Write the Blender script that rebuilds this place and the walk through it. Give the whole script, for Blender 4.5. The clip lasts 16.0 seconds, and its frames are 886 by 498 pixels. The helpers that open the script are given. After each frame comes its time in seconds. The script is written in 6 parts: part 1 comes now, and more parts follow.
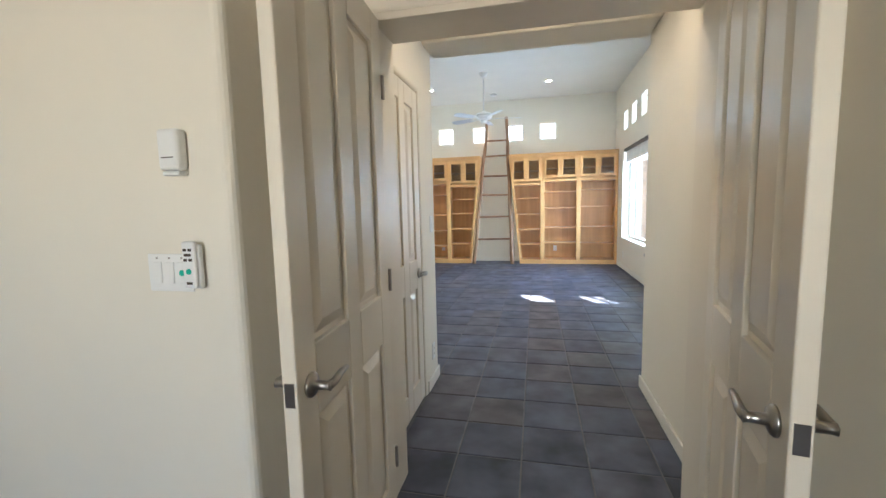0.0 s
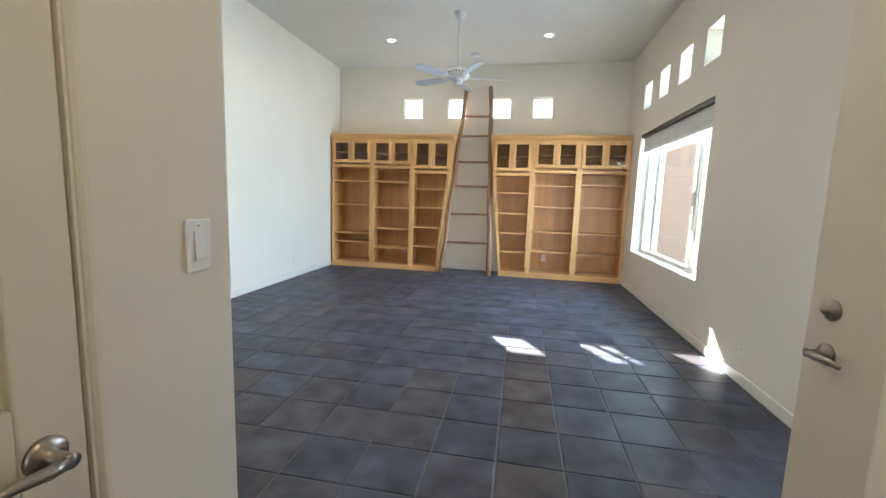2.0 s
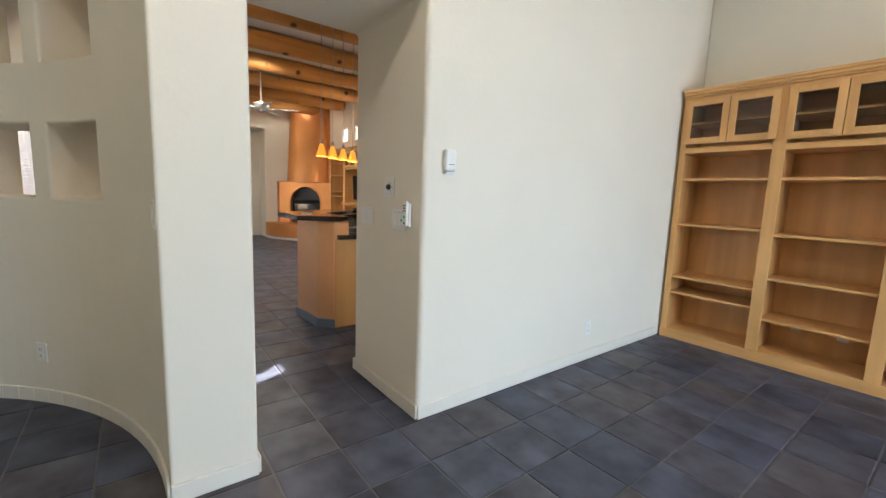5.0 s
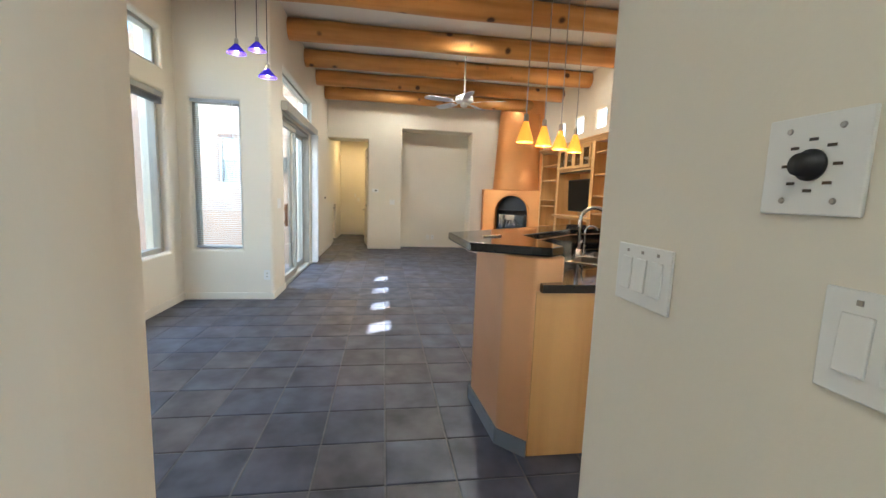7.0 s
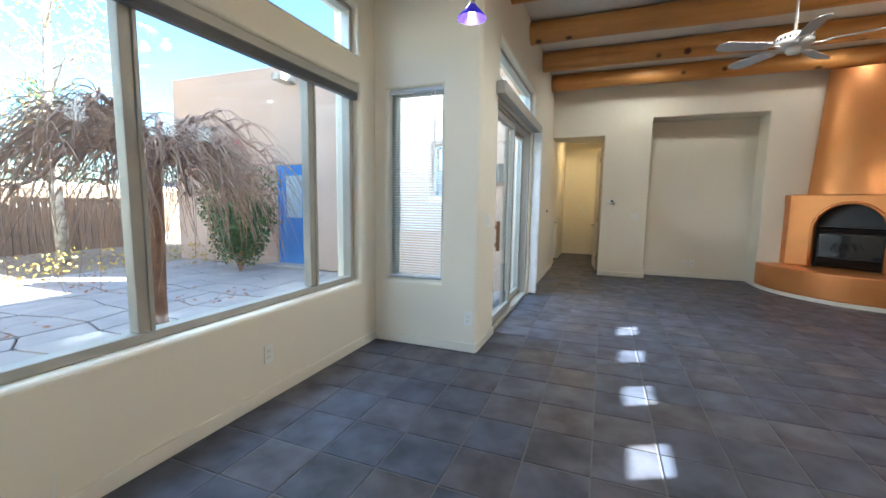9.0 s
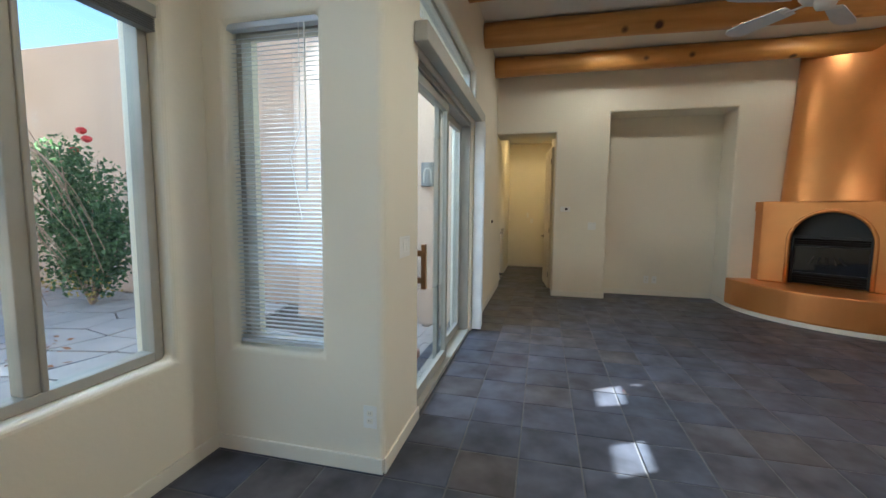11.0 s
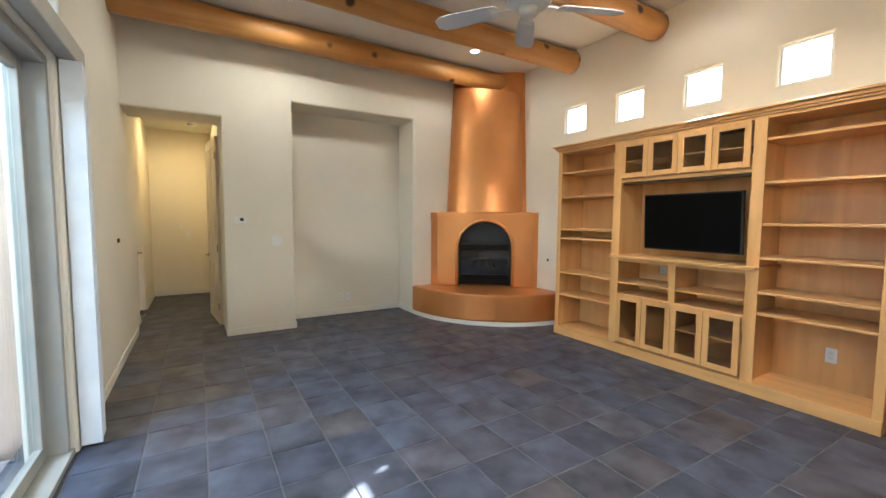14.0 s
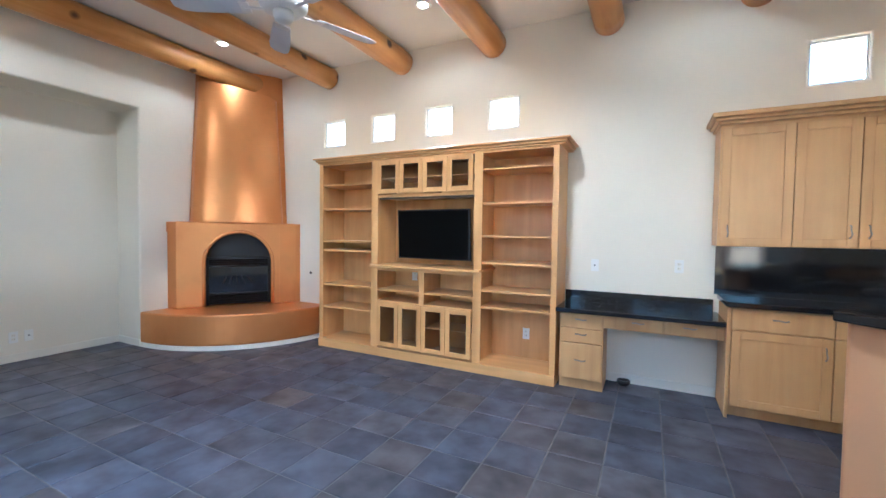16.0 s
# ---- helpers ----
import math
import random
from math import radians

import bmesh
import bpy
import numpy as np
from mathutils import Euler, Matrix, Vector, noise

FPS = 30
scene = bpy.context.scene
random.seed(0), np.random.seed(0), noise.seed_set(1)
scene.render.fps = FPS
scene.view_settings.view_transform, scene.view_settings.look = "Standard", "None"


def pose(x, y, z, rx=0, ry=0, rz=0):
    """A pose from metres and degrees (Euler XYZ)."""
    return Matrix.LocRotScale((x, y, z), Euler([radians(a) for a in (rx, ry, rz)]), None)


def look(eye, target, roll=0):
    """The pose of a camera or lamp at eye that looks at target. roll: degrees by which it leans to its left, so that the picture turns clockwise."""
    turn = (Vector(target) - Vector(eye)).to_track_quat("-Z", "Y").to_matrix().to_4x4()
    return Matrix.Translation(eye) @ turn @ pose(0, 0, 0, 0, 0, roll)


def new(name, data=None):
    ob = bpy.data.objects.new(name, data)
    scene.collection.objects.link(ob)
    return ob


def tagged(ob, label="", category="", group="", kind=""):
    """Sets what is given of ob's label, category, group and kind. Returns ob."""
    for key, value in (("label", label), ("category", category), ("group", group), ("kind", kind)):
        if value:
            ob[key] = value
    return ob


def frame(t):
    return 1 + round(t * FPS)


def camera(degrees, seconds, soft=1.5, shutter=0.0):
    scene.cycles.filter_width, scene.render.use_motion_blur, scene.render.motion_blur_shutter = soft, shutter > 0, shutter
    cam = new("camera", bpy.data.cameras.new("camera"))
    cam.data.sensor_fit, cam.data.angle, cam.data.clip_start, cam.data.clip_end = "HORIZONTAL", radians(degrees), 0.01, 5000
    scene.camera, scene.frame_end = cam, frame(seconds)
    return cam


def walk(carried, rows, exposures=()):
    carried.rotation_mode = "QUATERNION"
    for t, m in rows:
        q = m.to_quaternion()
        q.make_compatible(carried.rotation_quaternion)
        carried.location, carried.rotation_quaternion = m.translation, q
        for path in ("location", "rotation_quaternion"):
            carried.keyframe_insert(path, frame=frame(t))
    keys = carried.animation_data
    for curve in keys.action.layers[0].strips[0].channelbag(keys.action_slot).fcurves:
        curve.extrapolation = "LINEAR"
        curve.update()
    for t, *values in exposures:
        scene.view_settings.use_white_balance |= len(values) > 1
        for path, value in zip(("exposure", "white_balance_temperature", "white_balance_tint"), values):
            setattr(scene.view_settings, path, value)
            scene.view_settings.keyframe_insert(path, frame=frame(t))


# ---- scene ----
cam = camera(94.7, 16.0)
PATH = [
    (0, (0.19, 0.154, 1.319), (-0.252, 2.093, 1.105), -1.4),
    (0.5, (0.19, 0.666, 1.311), (-0.04, 2.636, 1.056), -0.6),
    (1, (0.166, 1.188, 1.29), (-0.003, 3.163, 1.031), 0.6),
    (1.5, (0.191, 1.696, 1.297), (-0.039, 3.667, 1.051), 1.3),
    (2, (0.17, 2.215, 1.312), (-0.191, 4.165, 1.06), 1.9),
    (2.5, (0.041, 2.759, 1.315), (-0.48, 4.67, 1.041), 2.3),
    (3, (-0.125, 3.276, 1.287), (-0.9, 5.099, 1.015), 2.3),
    (3.5, (-0.419, 3.751, 1.305), (-1.416, 5.459, 1.006), 2.6),
    (4, (-0.683, 4.216, 1.327), (-1.918, 5.763, 1.04), 2.6),
    (6.3, (-2.492, 5.652, 1.307), (-4.36, 6.318, 1.048), 1.9),
    (6.5, (-2.667, 5.708, 1.314), (-4.57, 6.267, 1.056), 2.0),
    (7, (-3.183, 5.77, 1.302), (-5.146, 6.061, 1.048), 2.0),
    (7.5, (-3.668, 5.73, 1.299), (-5.651, 5.716, 1.033), 1.7),
    (8, (-4.13, 5.687, 1.29), (-6.085, 5.346, 1.044), 1.4),
    (8.2, (-4.29, 5.644, 1.283), (-6.222, 5.191, 1.039), 1.3),
    (10.3, (-5.867, 5.277, 1.332), (-7.678, 4.452, 1.134), 0.8),
    (10.5, (-5.998, 5.271, 1.327), (-7.849, 4.537, 1.137), 0.6),
    (11, (-6.395, 5.222, 1.356), (-8.331, 4.753, 1.166), 0.6),
    (11.5, (-6.758, 5.122, 1.366), (-8.74, 4.927, 1.185), -0.1),
    (12, (-7.041, 5.073, 1.379), (-9.032, 5.108, 1.197), -0.4),
    (12.5, (-7.321, 5.103, 1.402), (-9.292, 5.386, 1.217), -0.6),
    (13, (-7.485, 5.14, 1.411), (-9.406, 5.667, 1.227), -0.5),
    (13.5, (-7.621, 5.128, 1.43), (-9.452, 5.914, 1.259), -0.0),
    (14, (-7.697, 5.132, 1.416), (-9.407, 6.158, 1.269), 0.4),
    (14.5, (-7.695, 5.171, 1.419), (-9.254, 6.417, 1.294), 0.5),
    (15, (-7.7, 5.191, 1.424), (-9.075, 6.64, 1.316), 0.8),
    (15.5, (-7.703, 5.209, 1.426), (-8.861, 6.838, 1.337), 1.0),
    (16, (-7.683, 5.135, 1.401), (-8.582, 6.92, 1.33), 0.8),
]
walk(cam, [(t, look(e, a, r)) for t, e, a, r in PATH],
     [(0, 3.80, 5300, 8), (0.7, 3.85, 5350, 8), (1.5, 3.55, 5450, 8), (2.5, 3.35, 5850, 10), (4.0, 3.40, 6000, 12), (6.5, 3.25, 5800, 9), (7.2, 3.90, 5300, 3), (8.0, 3.80, 5100, 2), (10.5, 2.90, 5350, 1), (12.0, 3.15, 5500, 0),
      (13.0, 3.45, 5550, 3), (14.0, 3.70, 5350, 2), (15.0, 3.95, 4800, 3), (16.0, 3.95, 4500, 5)])

# ---- world, sun, exposure ----
world = bpy.data.worlds.new("sky_world")
scene.world = world
world.use_nodes = True
SUN_DIR = Vector((2.04, -3.82, -2.88)).normalized()      # the way the sunlight travels
wn = world.node_tree
sky = wn.nodes.new("ShaderNodeTexSky")
sky.sky_type, sky.sun_disc = "NISHITA", False
sky.sun_elevation = math.asin(-SUN_DIR.z)
sky.sun_rotation = math.atan2(-SUN_DIR.x, -SUN_DIR.y)
wn.links.new(sky.outputs[0], wn.nodes["Background"].inputs[0])
wn.nodes["Background"].inputs[1].default_value = 0.055
sun = new("sun", bpy.data.lights.new("sun", "SUN"))
sun.data.energy, sun.data.angle, sun.data.color = 5.0, radians(0.5), (1.0, 0.93, 0.82)
sun.rotation_euler = SUN_DIR.to_track_quat("-Z", "Y").to_euler()



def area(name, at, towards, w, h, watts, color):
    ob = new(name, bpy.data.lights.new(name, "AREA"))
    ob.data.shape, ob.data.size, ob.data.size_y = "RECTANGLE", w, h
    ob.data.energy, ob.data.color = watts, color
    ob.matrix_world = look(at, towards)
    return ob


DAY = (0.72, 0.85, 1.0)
# added lamps standing in for skylight: bay and slider above the heads, outside
area("sky_standin_bay", (-6.8, 2.0, 4.1), (-6.8, 5.2, 0.6), 2.6, 1.6, 14, DAY)
area("sky_standin_slider", (-9.8, 2.5, 3.7), (-9.8, 6.8, 0.4), 2.2, 1.3, 20, DAY)
# added lamp beyond the library window, aimed to brighten the curved wall
area("sky_standin_library", (3.2, 7.5, 1.7), (-2.4, 4.2, 1.2), 2.6, 2.0, 42, (0.70, 0.85, 1.0))
# added lamp just outside the entry doorway, in place of daylight
area("sky_standin_entry", (1.45, 2.37, 1.1), (0.9, 6.0, 0.2), 0.75, 1.9, 3.5, DAY)
# unseen warm fill lamp, set before an added window
area("fill_first_room", (-0.3, -2.9, 1.5), (-0.3, 1.5, 1.5), 2.1, 1.5, 4.4, (1.0, 0.88, 0.72))


def spot(name, x, y, z, watts, color=(1.0, 0.91, 0.78), size=176):
    ob = new(name, bpy.data.lights.new(name, "SPOT"))
    ob.data.energy, ob.data.color, ob.data.spot_size, ob.data.spot_blend = watts, color, radians(size), 0.5
    ob.data.shadow_soft_size = 0.1
    ob.matrix_world = look((x, y, z), (x, y - 0.001, 0))
    return ob


# some spots are unseen and added; (-8.7, 6.9) brightens the media cabinet
for k, (x, y, z, w) in enumerate([(-1.85, 8.36, 3.57, 1.4), (0.43, 8.39, 3.57, 1.0), (0.43, 6.59, 3.57, 1.2), (-1.85, 6.59, 3.57, 1.6), (-1.85, 4.8, 3.57, 11), (0.43, 4.8, 3.57, 0.7),
                                  (-12.2, 8.30, 3.57, 3.0), (-12.1, 5.97, 3.57, 7), (-9.68, 8.6, 3.57, 2), (-7.3, 8.6, 3.57, 1.6), (-8.7, 6.9, 3.57, 29), (-7.2, 5.97, 3.57, 3),
                                  (0.2, 2.2, 2.56, 2.2), (-15.2, 4.9, 2.92, 6.5), (-5.6, 8.2, 3.57, 4.5)]):
    spot("recessed_light_some_added", x, y, z, w, (1.0, 0.66, 0.28) if x < -14 else (1.0, 0.87, 0.69) if x < -4 else (1.0, 0.76, 0.52) if y < 3 else (1.0, 0.86, 0.66), 156 if w > 15 else 176)

# ---- materials ----


def mat(name, color, rough=0.5, metal=0.0, var=0.06, scale=6.0, bump=0.0, bscale=60.0, second=None, mix_scale=2.0, spec=0.5, coat=0.0, dist=0.004):
    m = bpy.data.materials.new(name)
    m.use_nodes = True
    nt = m.node_tree
    b = nt.nodes["Principled BSDF"]
    tc = nt.nodes.new("ShaderNodeTexCoord")
    n1 = nt.nodes.new("ShaderNodeTexNoise")
    n1.inputs["Scale"].default_value, n1.inputs["Detail"].default_value = scale, 5
    nt.links.new(tc.outputs["Object"], n1.inputs["Vector"])
    ramp = nt.nodes.new("ShaderNodeValToRGB")
    lo = [max(0, c * (1 - var)) for c in color]
    hi = [min(1, c * (1 + var)) for c in color]
    ramp.color_ramp.elements[0].position, ramp.color_ramp.elements[1].position = 0.3, 0.7
    ramp.color_ramp.elements[0].color, ramp.color_ramp.elements[1].color = (*lo, 1), (*hi, 1)
    nt.links.new(n1.outputs["Fac"], ramp.inputs[0])
    out = ramp.outputs[0]
    if second:
        n2 = nt.nodes.new("ShaderNodeTexNoise")
        n2.inputs["Scale"].default_value, n2.inputs["Detail"].default_value = mix_scale, 4
        nt.links.new(tc.outputs["Object"], n2.inputs["Vector"])
        mr = nt.nodes.new("ShaderNodeMapRange")
        mr.inputs[1].default_value, mr.inputs[2].default_value = 0.42, 0.68
        nt.links.new(n2.outputs["Fac"], mr.inputs[0])
        mx = nt.nodes.new("ShaderNodeMixRGB")
        mx.inputs[2].default_value = (*second, 1)
        nt.links.new(mr.outputs[0], mx.inputs[0])
        nt.links.new(out, mx.inputs[1])
        out = mx.outputs[0]
    nt.links.new(out, b.inputs["Base Color"])
    b.inputs["Roughness"].default_value, b.inputs["Metallic"].default_value = rough, metal
    b.inputs["Specular IOR Level"].default_value = spec
    b.inputs["Coat Weight"].default_value = coat
    if bump:
        n3 = nt.nodes.new("ShaderNodeTexNoise")
        n3.inputs["Scale"].default_value, n3.inputs["Detail"].default_value = bscale, 4
        nt.links.new(tc.outputs["Object"], n3.inputs["Vector"])
        bp = nt.nodes.new("ShaderNodeBump")
        bp.inputs["Strength"].default_value, bp.inputs["Distance"].default_value = bump, dist
        nt.links.new(n3.outputs["Fac"], bp.inputs["Height"])
        nt.links.new(bp.outputs[0], b.inputs["Normal"])
    return m


def wood(name, light, dark, rough=0.35, axis=2, grain=9.0, knots=0.0):
    """Streaked timber whose grain runs along one axis."""
    m = bpy.data.materials.new(name)
    m.use_nodes = True
    nt = m.node_tree
    b = nt.nodes["Principled BSDF"]
    tc = nt.nodes.new("ShaderNodeTexCoord")
    mp = nt.nodes.new("ShaderNodeMapping")
    s = [grain, grain, grain]
    s[axis] = grain * 0.07
    mp.inputs["Scale"].default_value = s
    nt.links.new(tc.outputs["Object"], mp.inputs[0])
    oi = nt.nodes.new("ShaderNodeObjectInfo")
    ml = nt.nodes.new("ShaderNodeMath")
    ml.operation = "MULTIPLY"
    ml.inputs[1].default_value = 37.0
    nt.links.new(oi.outputs["Random"], ml.inputs[0])
    n1 = nt.nodes.new("ShaderNodeTexNoise")
    n1.noise_dimensions = "4D"
    n1.inputs["Scale"].default_value, n1.inputs["Detail"].default_value, n1.inputs["Distortion"].default_value = 1.0, 8, 0.6
    nt.links.new(mp.outputs[0], n1.inputs["Vector"])
    nt.links.new(ml.outputs[0], n1.inputs["W"])
    r = nt.nodes.new("ShaderNodeValToRGB")
    r.color_ramp.elements[0].position, r.color_ramp.elements[1].position = 0.34, 0.66
    r.color_ramp.elements[0].color, r.color_ramp.elements[1].color = (*dark, 1), (*light, 1)
    nt.links.new(n1.outputs["Fac"], r.inputs[0])
    n2 = nt.nodes.new("ShaderNodeTexNoise")
    n2.inputs["Scale"].default_value, n2.inputs["Detail"].default_value = 2.2, 3
    nt.links.new(tc.outputs["Object"], n2.inputs["Vector"])
    hs = nt.nodes.new("ShaderNodeHueSaturation")
    mr = nt.nodes.new("ShaderNodeMapRange")
    mr.inputs[3].default_value, mr.inputs[4].default_value = 0.78, 1.2
    nt.links.new(n2.outputs["Fac"], mr.inputs[0])
    nt.links.new(mr.outputs[0], hs.inputs["Value"])
    nt.links.new(r.outputs[0], hs.inputs["Color"])
    out = hs.outputs[0]
    if knots:
        v = nt.nodes.new("ShaderNodeTexVoronoi")
        v.inputs["Scale"].default_value = knots
        nt.links.new(tc.outputs["Object"], v.inputs["Vector"])
        kr = nt.nodes.new("ShaderNodeMapRange")
        kr.inputs[1].default_value, kr.inputs[2].default_value = 0.10, 0.18
        kr.inputs[3].default_value, kr.inputs[4].default_value = 1.0, 0.0
        nt.links.new(v.outputs["Distance"], kr.inputs[0])
        mx = nt.nodes.new("ShaderNodeMixRGB")
        mx.inputs[2].default_value = (0.06, 0.018, 0.006, 1)
        nt.links.new(kr.outputs[0], mx.inputs[0])
        nt.links.new(out, mx.inputs[1])
        out = mx.outputs[0]
    nt.links.new(out, b.inputs["Base Color"])
    b.inputs["Roughness"].default_value = rough
    bp = nt.nodes.new("ShaderNodeBump")
    bp.inputs["Strength"].default_value, bp.inputs["Distance"].default_value = 0.15, 0.002
    nt.links.new(n1.outputs["Fac"], bp.inputs["Height"])
    nt.links.new(bp.outputs[0], b.inputs["Normal"])
    return m


def glass_mat(name, tint=(1, 1, 1), gloss=1.0):
    m = bpy.data.materials.new(name)
    m.use_nodes = True
    nt = m.node_tree
    nt.nodes.remove(nt.nodes["Principled BSDF"])
    tr = nt.nodes.new("ShaderNodeBsdfTransparent")
    tr.inputs[0].default_value = (*tint, 1)
    gl = nt.nodes.new("ShaderNodeBsdfGlossy")
    gl.inputs["Roughness"].default_value = 0.02
    fr = nt.nodes.new("ShaderNodeLayerWeight")
    pw = nt.nodes.new("ShaderNodeMath")
    pw.operation, pw.inputs[1].default_value = "POWER", 4.0
    mu = nt.nodes.new("ShaderNodeMath")
    mu.operation, mu.inputs[1].default_value, mu.inputs[2].default_value = "MULTIPLY_ADD", 0.6 * gloss, 0.03 * gloss
    mx = nt.nodes.new("ShaderNodeMixShader")
    nt.links.new(fr.outputs["Facing"], pw.inputs[0])
    nt.links.new(pw.outputs[0], mu.inputs[0])
    nt.links.new(mu.outputs[0], mx.inputs[0])
    nt.links.new(tr.outputs[0], mx.inputs[1])
    nt.links.new(gl.outputs[0], mx.inputs[2])
    nt.links.new(mx.outputs[0], nt.nodes["Material Output"].inputs[0])
    return m


def glow(name, color, strength):
    m = bpy.data.materials.new(name)
    m.use_nodes = True
    b = m.node_tree.nodes["Principled BSDF"]
    b.inputs["Base Color"].default_value = (*color, 1)
    b.inputs["Emission Color"].default_value = (*color, 1)
    b.inputs["Emission Strength"].default_value = strength
    b.inputs["Roughness"].default_value = 0.25
    return m


def tile_mat():
    m = bpy.data.materials.new("slate_tile")
    m.use_nodes = True
    nt = m.node_tree
    b = nt.nodes["Principled BSDF"]
    geo = nt.nodes.new("ShaderNodeNewGeometry")
    oi = nt.nodes.new("ShaderNodeObjectInfo")
    ad = nt.nodes.new("ShaderNodeMath")
    ad.operation = "ADD"
    fr = nt.nodes.new("ShaderNodeMath")
    fr.operation = "FRACT"
    nt.links.new(geo.outputs["Random Per Island"], ad.inputs[0])
    nt.links.new(oi.outputs["Random"], ad.inputs[1])
    nt.links.new(ad.outputs[0], fr.inputs[0])
    ramp = nt.nodes.new("ShaderNodeValToRGB")
    cr = ramp.color_ramp
    cr.elements[0].color, cr.elements[1].color = (0.048, 0.051, 0.070, 1), (0.074, 0.071, 0.084, 1)
    for p, c in ((0.35, (0.052, 0.058, 0.080)), (0.6, (0.070, 0.062, 0.064)), (0.8, (0.058, 0.065, 0.092))):
        e = cr.elements.new(p)
        e.color = (*c, 1)
    nt.links.new(fr.outputs[0], ramp.inputs[0])
    mp = nt.nodes.new("ShaderNodeMapping")
    mp.inputs["Location"].default_value = (0.0, 0.0, 0.37)
    nt.links.new(geo.outputs["Position"], mp.inputs[0])
    shift = nt.nodes.new("ShaderNodeVectorMath")
    shift.operation, shift.inputs[1].default_value = "MULTIPLY_ADD", (53.0, 91.0, 17.0)
    nt.links.new(fr.outputs[0], shift.inputs[0])
    nt.links.new(mp.outputs[0], shift.inputs[2])
    n = nt.nodes.new("ShaderNodeTexNoise")
    n.inputs["Scale"].default_value, n.inputs["Detail"].default_value = 4.5, 3
    nt.links.new(shift.outputs[0], n.inputs["Vector"])
    mr = nt.nodes.new("ShaderNodeMapRange")
    mr.inputs[1].default_value, mr.inputs[2].default_value, mr.inputs[3].default_value, mr.inputs[4].default_value = 0.28, 0.72, 0.52, 1.85
    nt.links.new(n.outputs["Fac"], mr.inputs[0])
    mx = nt.nodes.new("ShaderNodeMixRGB")
    mx.blend_type, mx.inputs[0].default_value = "MULTIPLY", 1.0
    nt.links.new(ramp.outputs[0], mx.inputs[1])
    nt.links.new(mr.outputs[0], mx.inputs[2])
    nt.links.new(mx.outputs[0], b.inputs["Base Color"])
    rr = nt.nodes.new("ShaderNodeMapRange")
    rr.inputs[1].default_value, rr.inputs[2].default_value, rr.inputs[3].default_value, rr.inputs[4].default_value = 0.3, 0.7, 0.40, 0.52
    n2 = nt.nodes.new("ShaderNodeTexNoise")
    n2.inputs["Scale"].default_value, n2.inputs["Detail"].default_value = 7.0, 3
    nt.links.new(mp.outputs[0], n2.inputs["Vector"])
    nt.links.new(n2.outputs["Fac"], rr.inputs[0])
    nt.links.new(rr.outputs[0], b.inputs["Roughness"])
    bp = nt.nodes.new("ShaderNodeBump")
    bp.inputs["Strength"].default_value, bp.inputs["Distance"].default_value = 0.06, 0.004
    nt.links.new(n2.outputs["Fac"], bp.inputs["Height"])
    nt.links.new(bp.outputs[0], b.inputs["Normal"])
    b.inputs["Specular IOR Level"].default_value = 0.28
    return m


PLASTER = mat("cream_plaster", (0.79, 0.735, 0.615), 0.75, var=0.025, scale=1.3, bump=0.25, bscale=35, spec=0.25)
CEIL = mat("ceiling_paint", (0.76, 0.73, 0.66), 0.85, var=0.02, scale=2, bump=0.2, bscale=60, spec=0.2)
TRIM = mat("trim_paint", (0.78, 0.74, 0.64), 0.4, var=0.02)
DOORP = mat("door_paint", (0.74, 0.67, 0.54), 0.32, var=0.02)
TILE = tile_mat()
GROUT = mat("grout", (0.135, 0.13, 0.13), 0.9, var=0.15, scale=20, bump=0.3)
MAPLE = wood("honey_maple", (0.75, 0.43, 0.16), (0.61, 0.325, 0.105))
MAPLE_X = wood("honey_maple_shelf", (0.75, 0.43, 0.16), (0.61, 0.325, 0.105), axis=0)
PALE = wood("pale_maple", (0.66, 0.40, 0.165), (0.56, 0.315, 0.12), rough=0.4)
PINE = wood("pine_log", (0.60, 0.30, 0.082), (0.46, 0.205, 0.047), rough=0.4, axis=1, grain=11, knots=3.0)
POLE = wood("peeled_pole", (0.36, 0.20, 0.09), (0.19, 0.095, 0.045), rough=0.5, axis=2, grain=18)
RUNG = wood("peeled_rung", (0.36, 0.20, 0.09), (0.19, 0.095, 0.045), rough=0.5, axis=0, grain=18)
COPPER = mat("copper_plaster", (0.74, 0.33, 0.105), 0.36, metal=0.65, var=0.10, scale=3, bump=0.04, bscale=14, second=(0.64, 0.26, 0.08), mix_scale=1.5)
BARCOPPER = mat("pale_copper_plaster", (0.80, 0.46, 0.24), 0.34, metal=0.4, var=0.10, scale=3, bump=0.05, bscale=14, second=(0.72, 0.38, 0.18), mix_scale=1.5)
GRANITE = mat("black_granite", (0.012, 0.012, 0.014), 0.08, var=0.5, scale=90, spec=0.6)
NICKEL = mat("brushed_nickel", (0.40, 0.37, 0.33), 0.28, metal=1.0)
DARKMETAL = mat("dark_bronze", (0.09, 0.07, 0.05), 0.4, metal=0.8)
STEEL = mat("stainless", (0.62, 0.62, 0.62), 0.2, metal=1.0)
FRAME = mat("taupe_aluminium", (0.40, 0.385, 0.34), 0.45, metal=0.2)
WHITE = mat("white_plastic", (0.80, 0.79, 0.75), 0.4, var=0.02)
FANWHITE = mat("fan_white", (0.74, 0.73, 0.70), 0.45, var=0.03)
GREYBLADE = mat("grey_white_blade", (0.62, 0.63, 0.65), 0.5, var=0.05)
BLACK = mat("black_satin", (0.012, 0.012, 0.013), 0.35)
SCREEN = mat("screen_black", (0.002, 0.002, 0.002), 0.35, spec=0.08)
FIREBOX = mat("firebox_black", (0.01, 0.01, 0.011), 0.4)
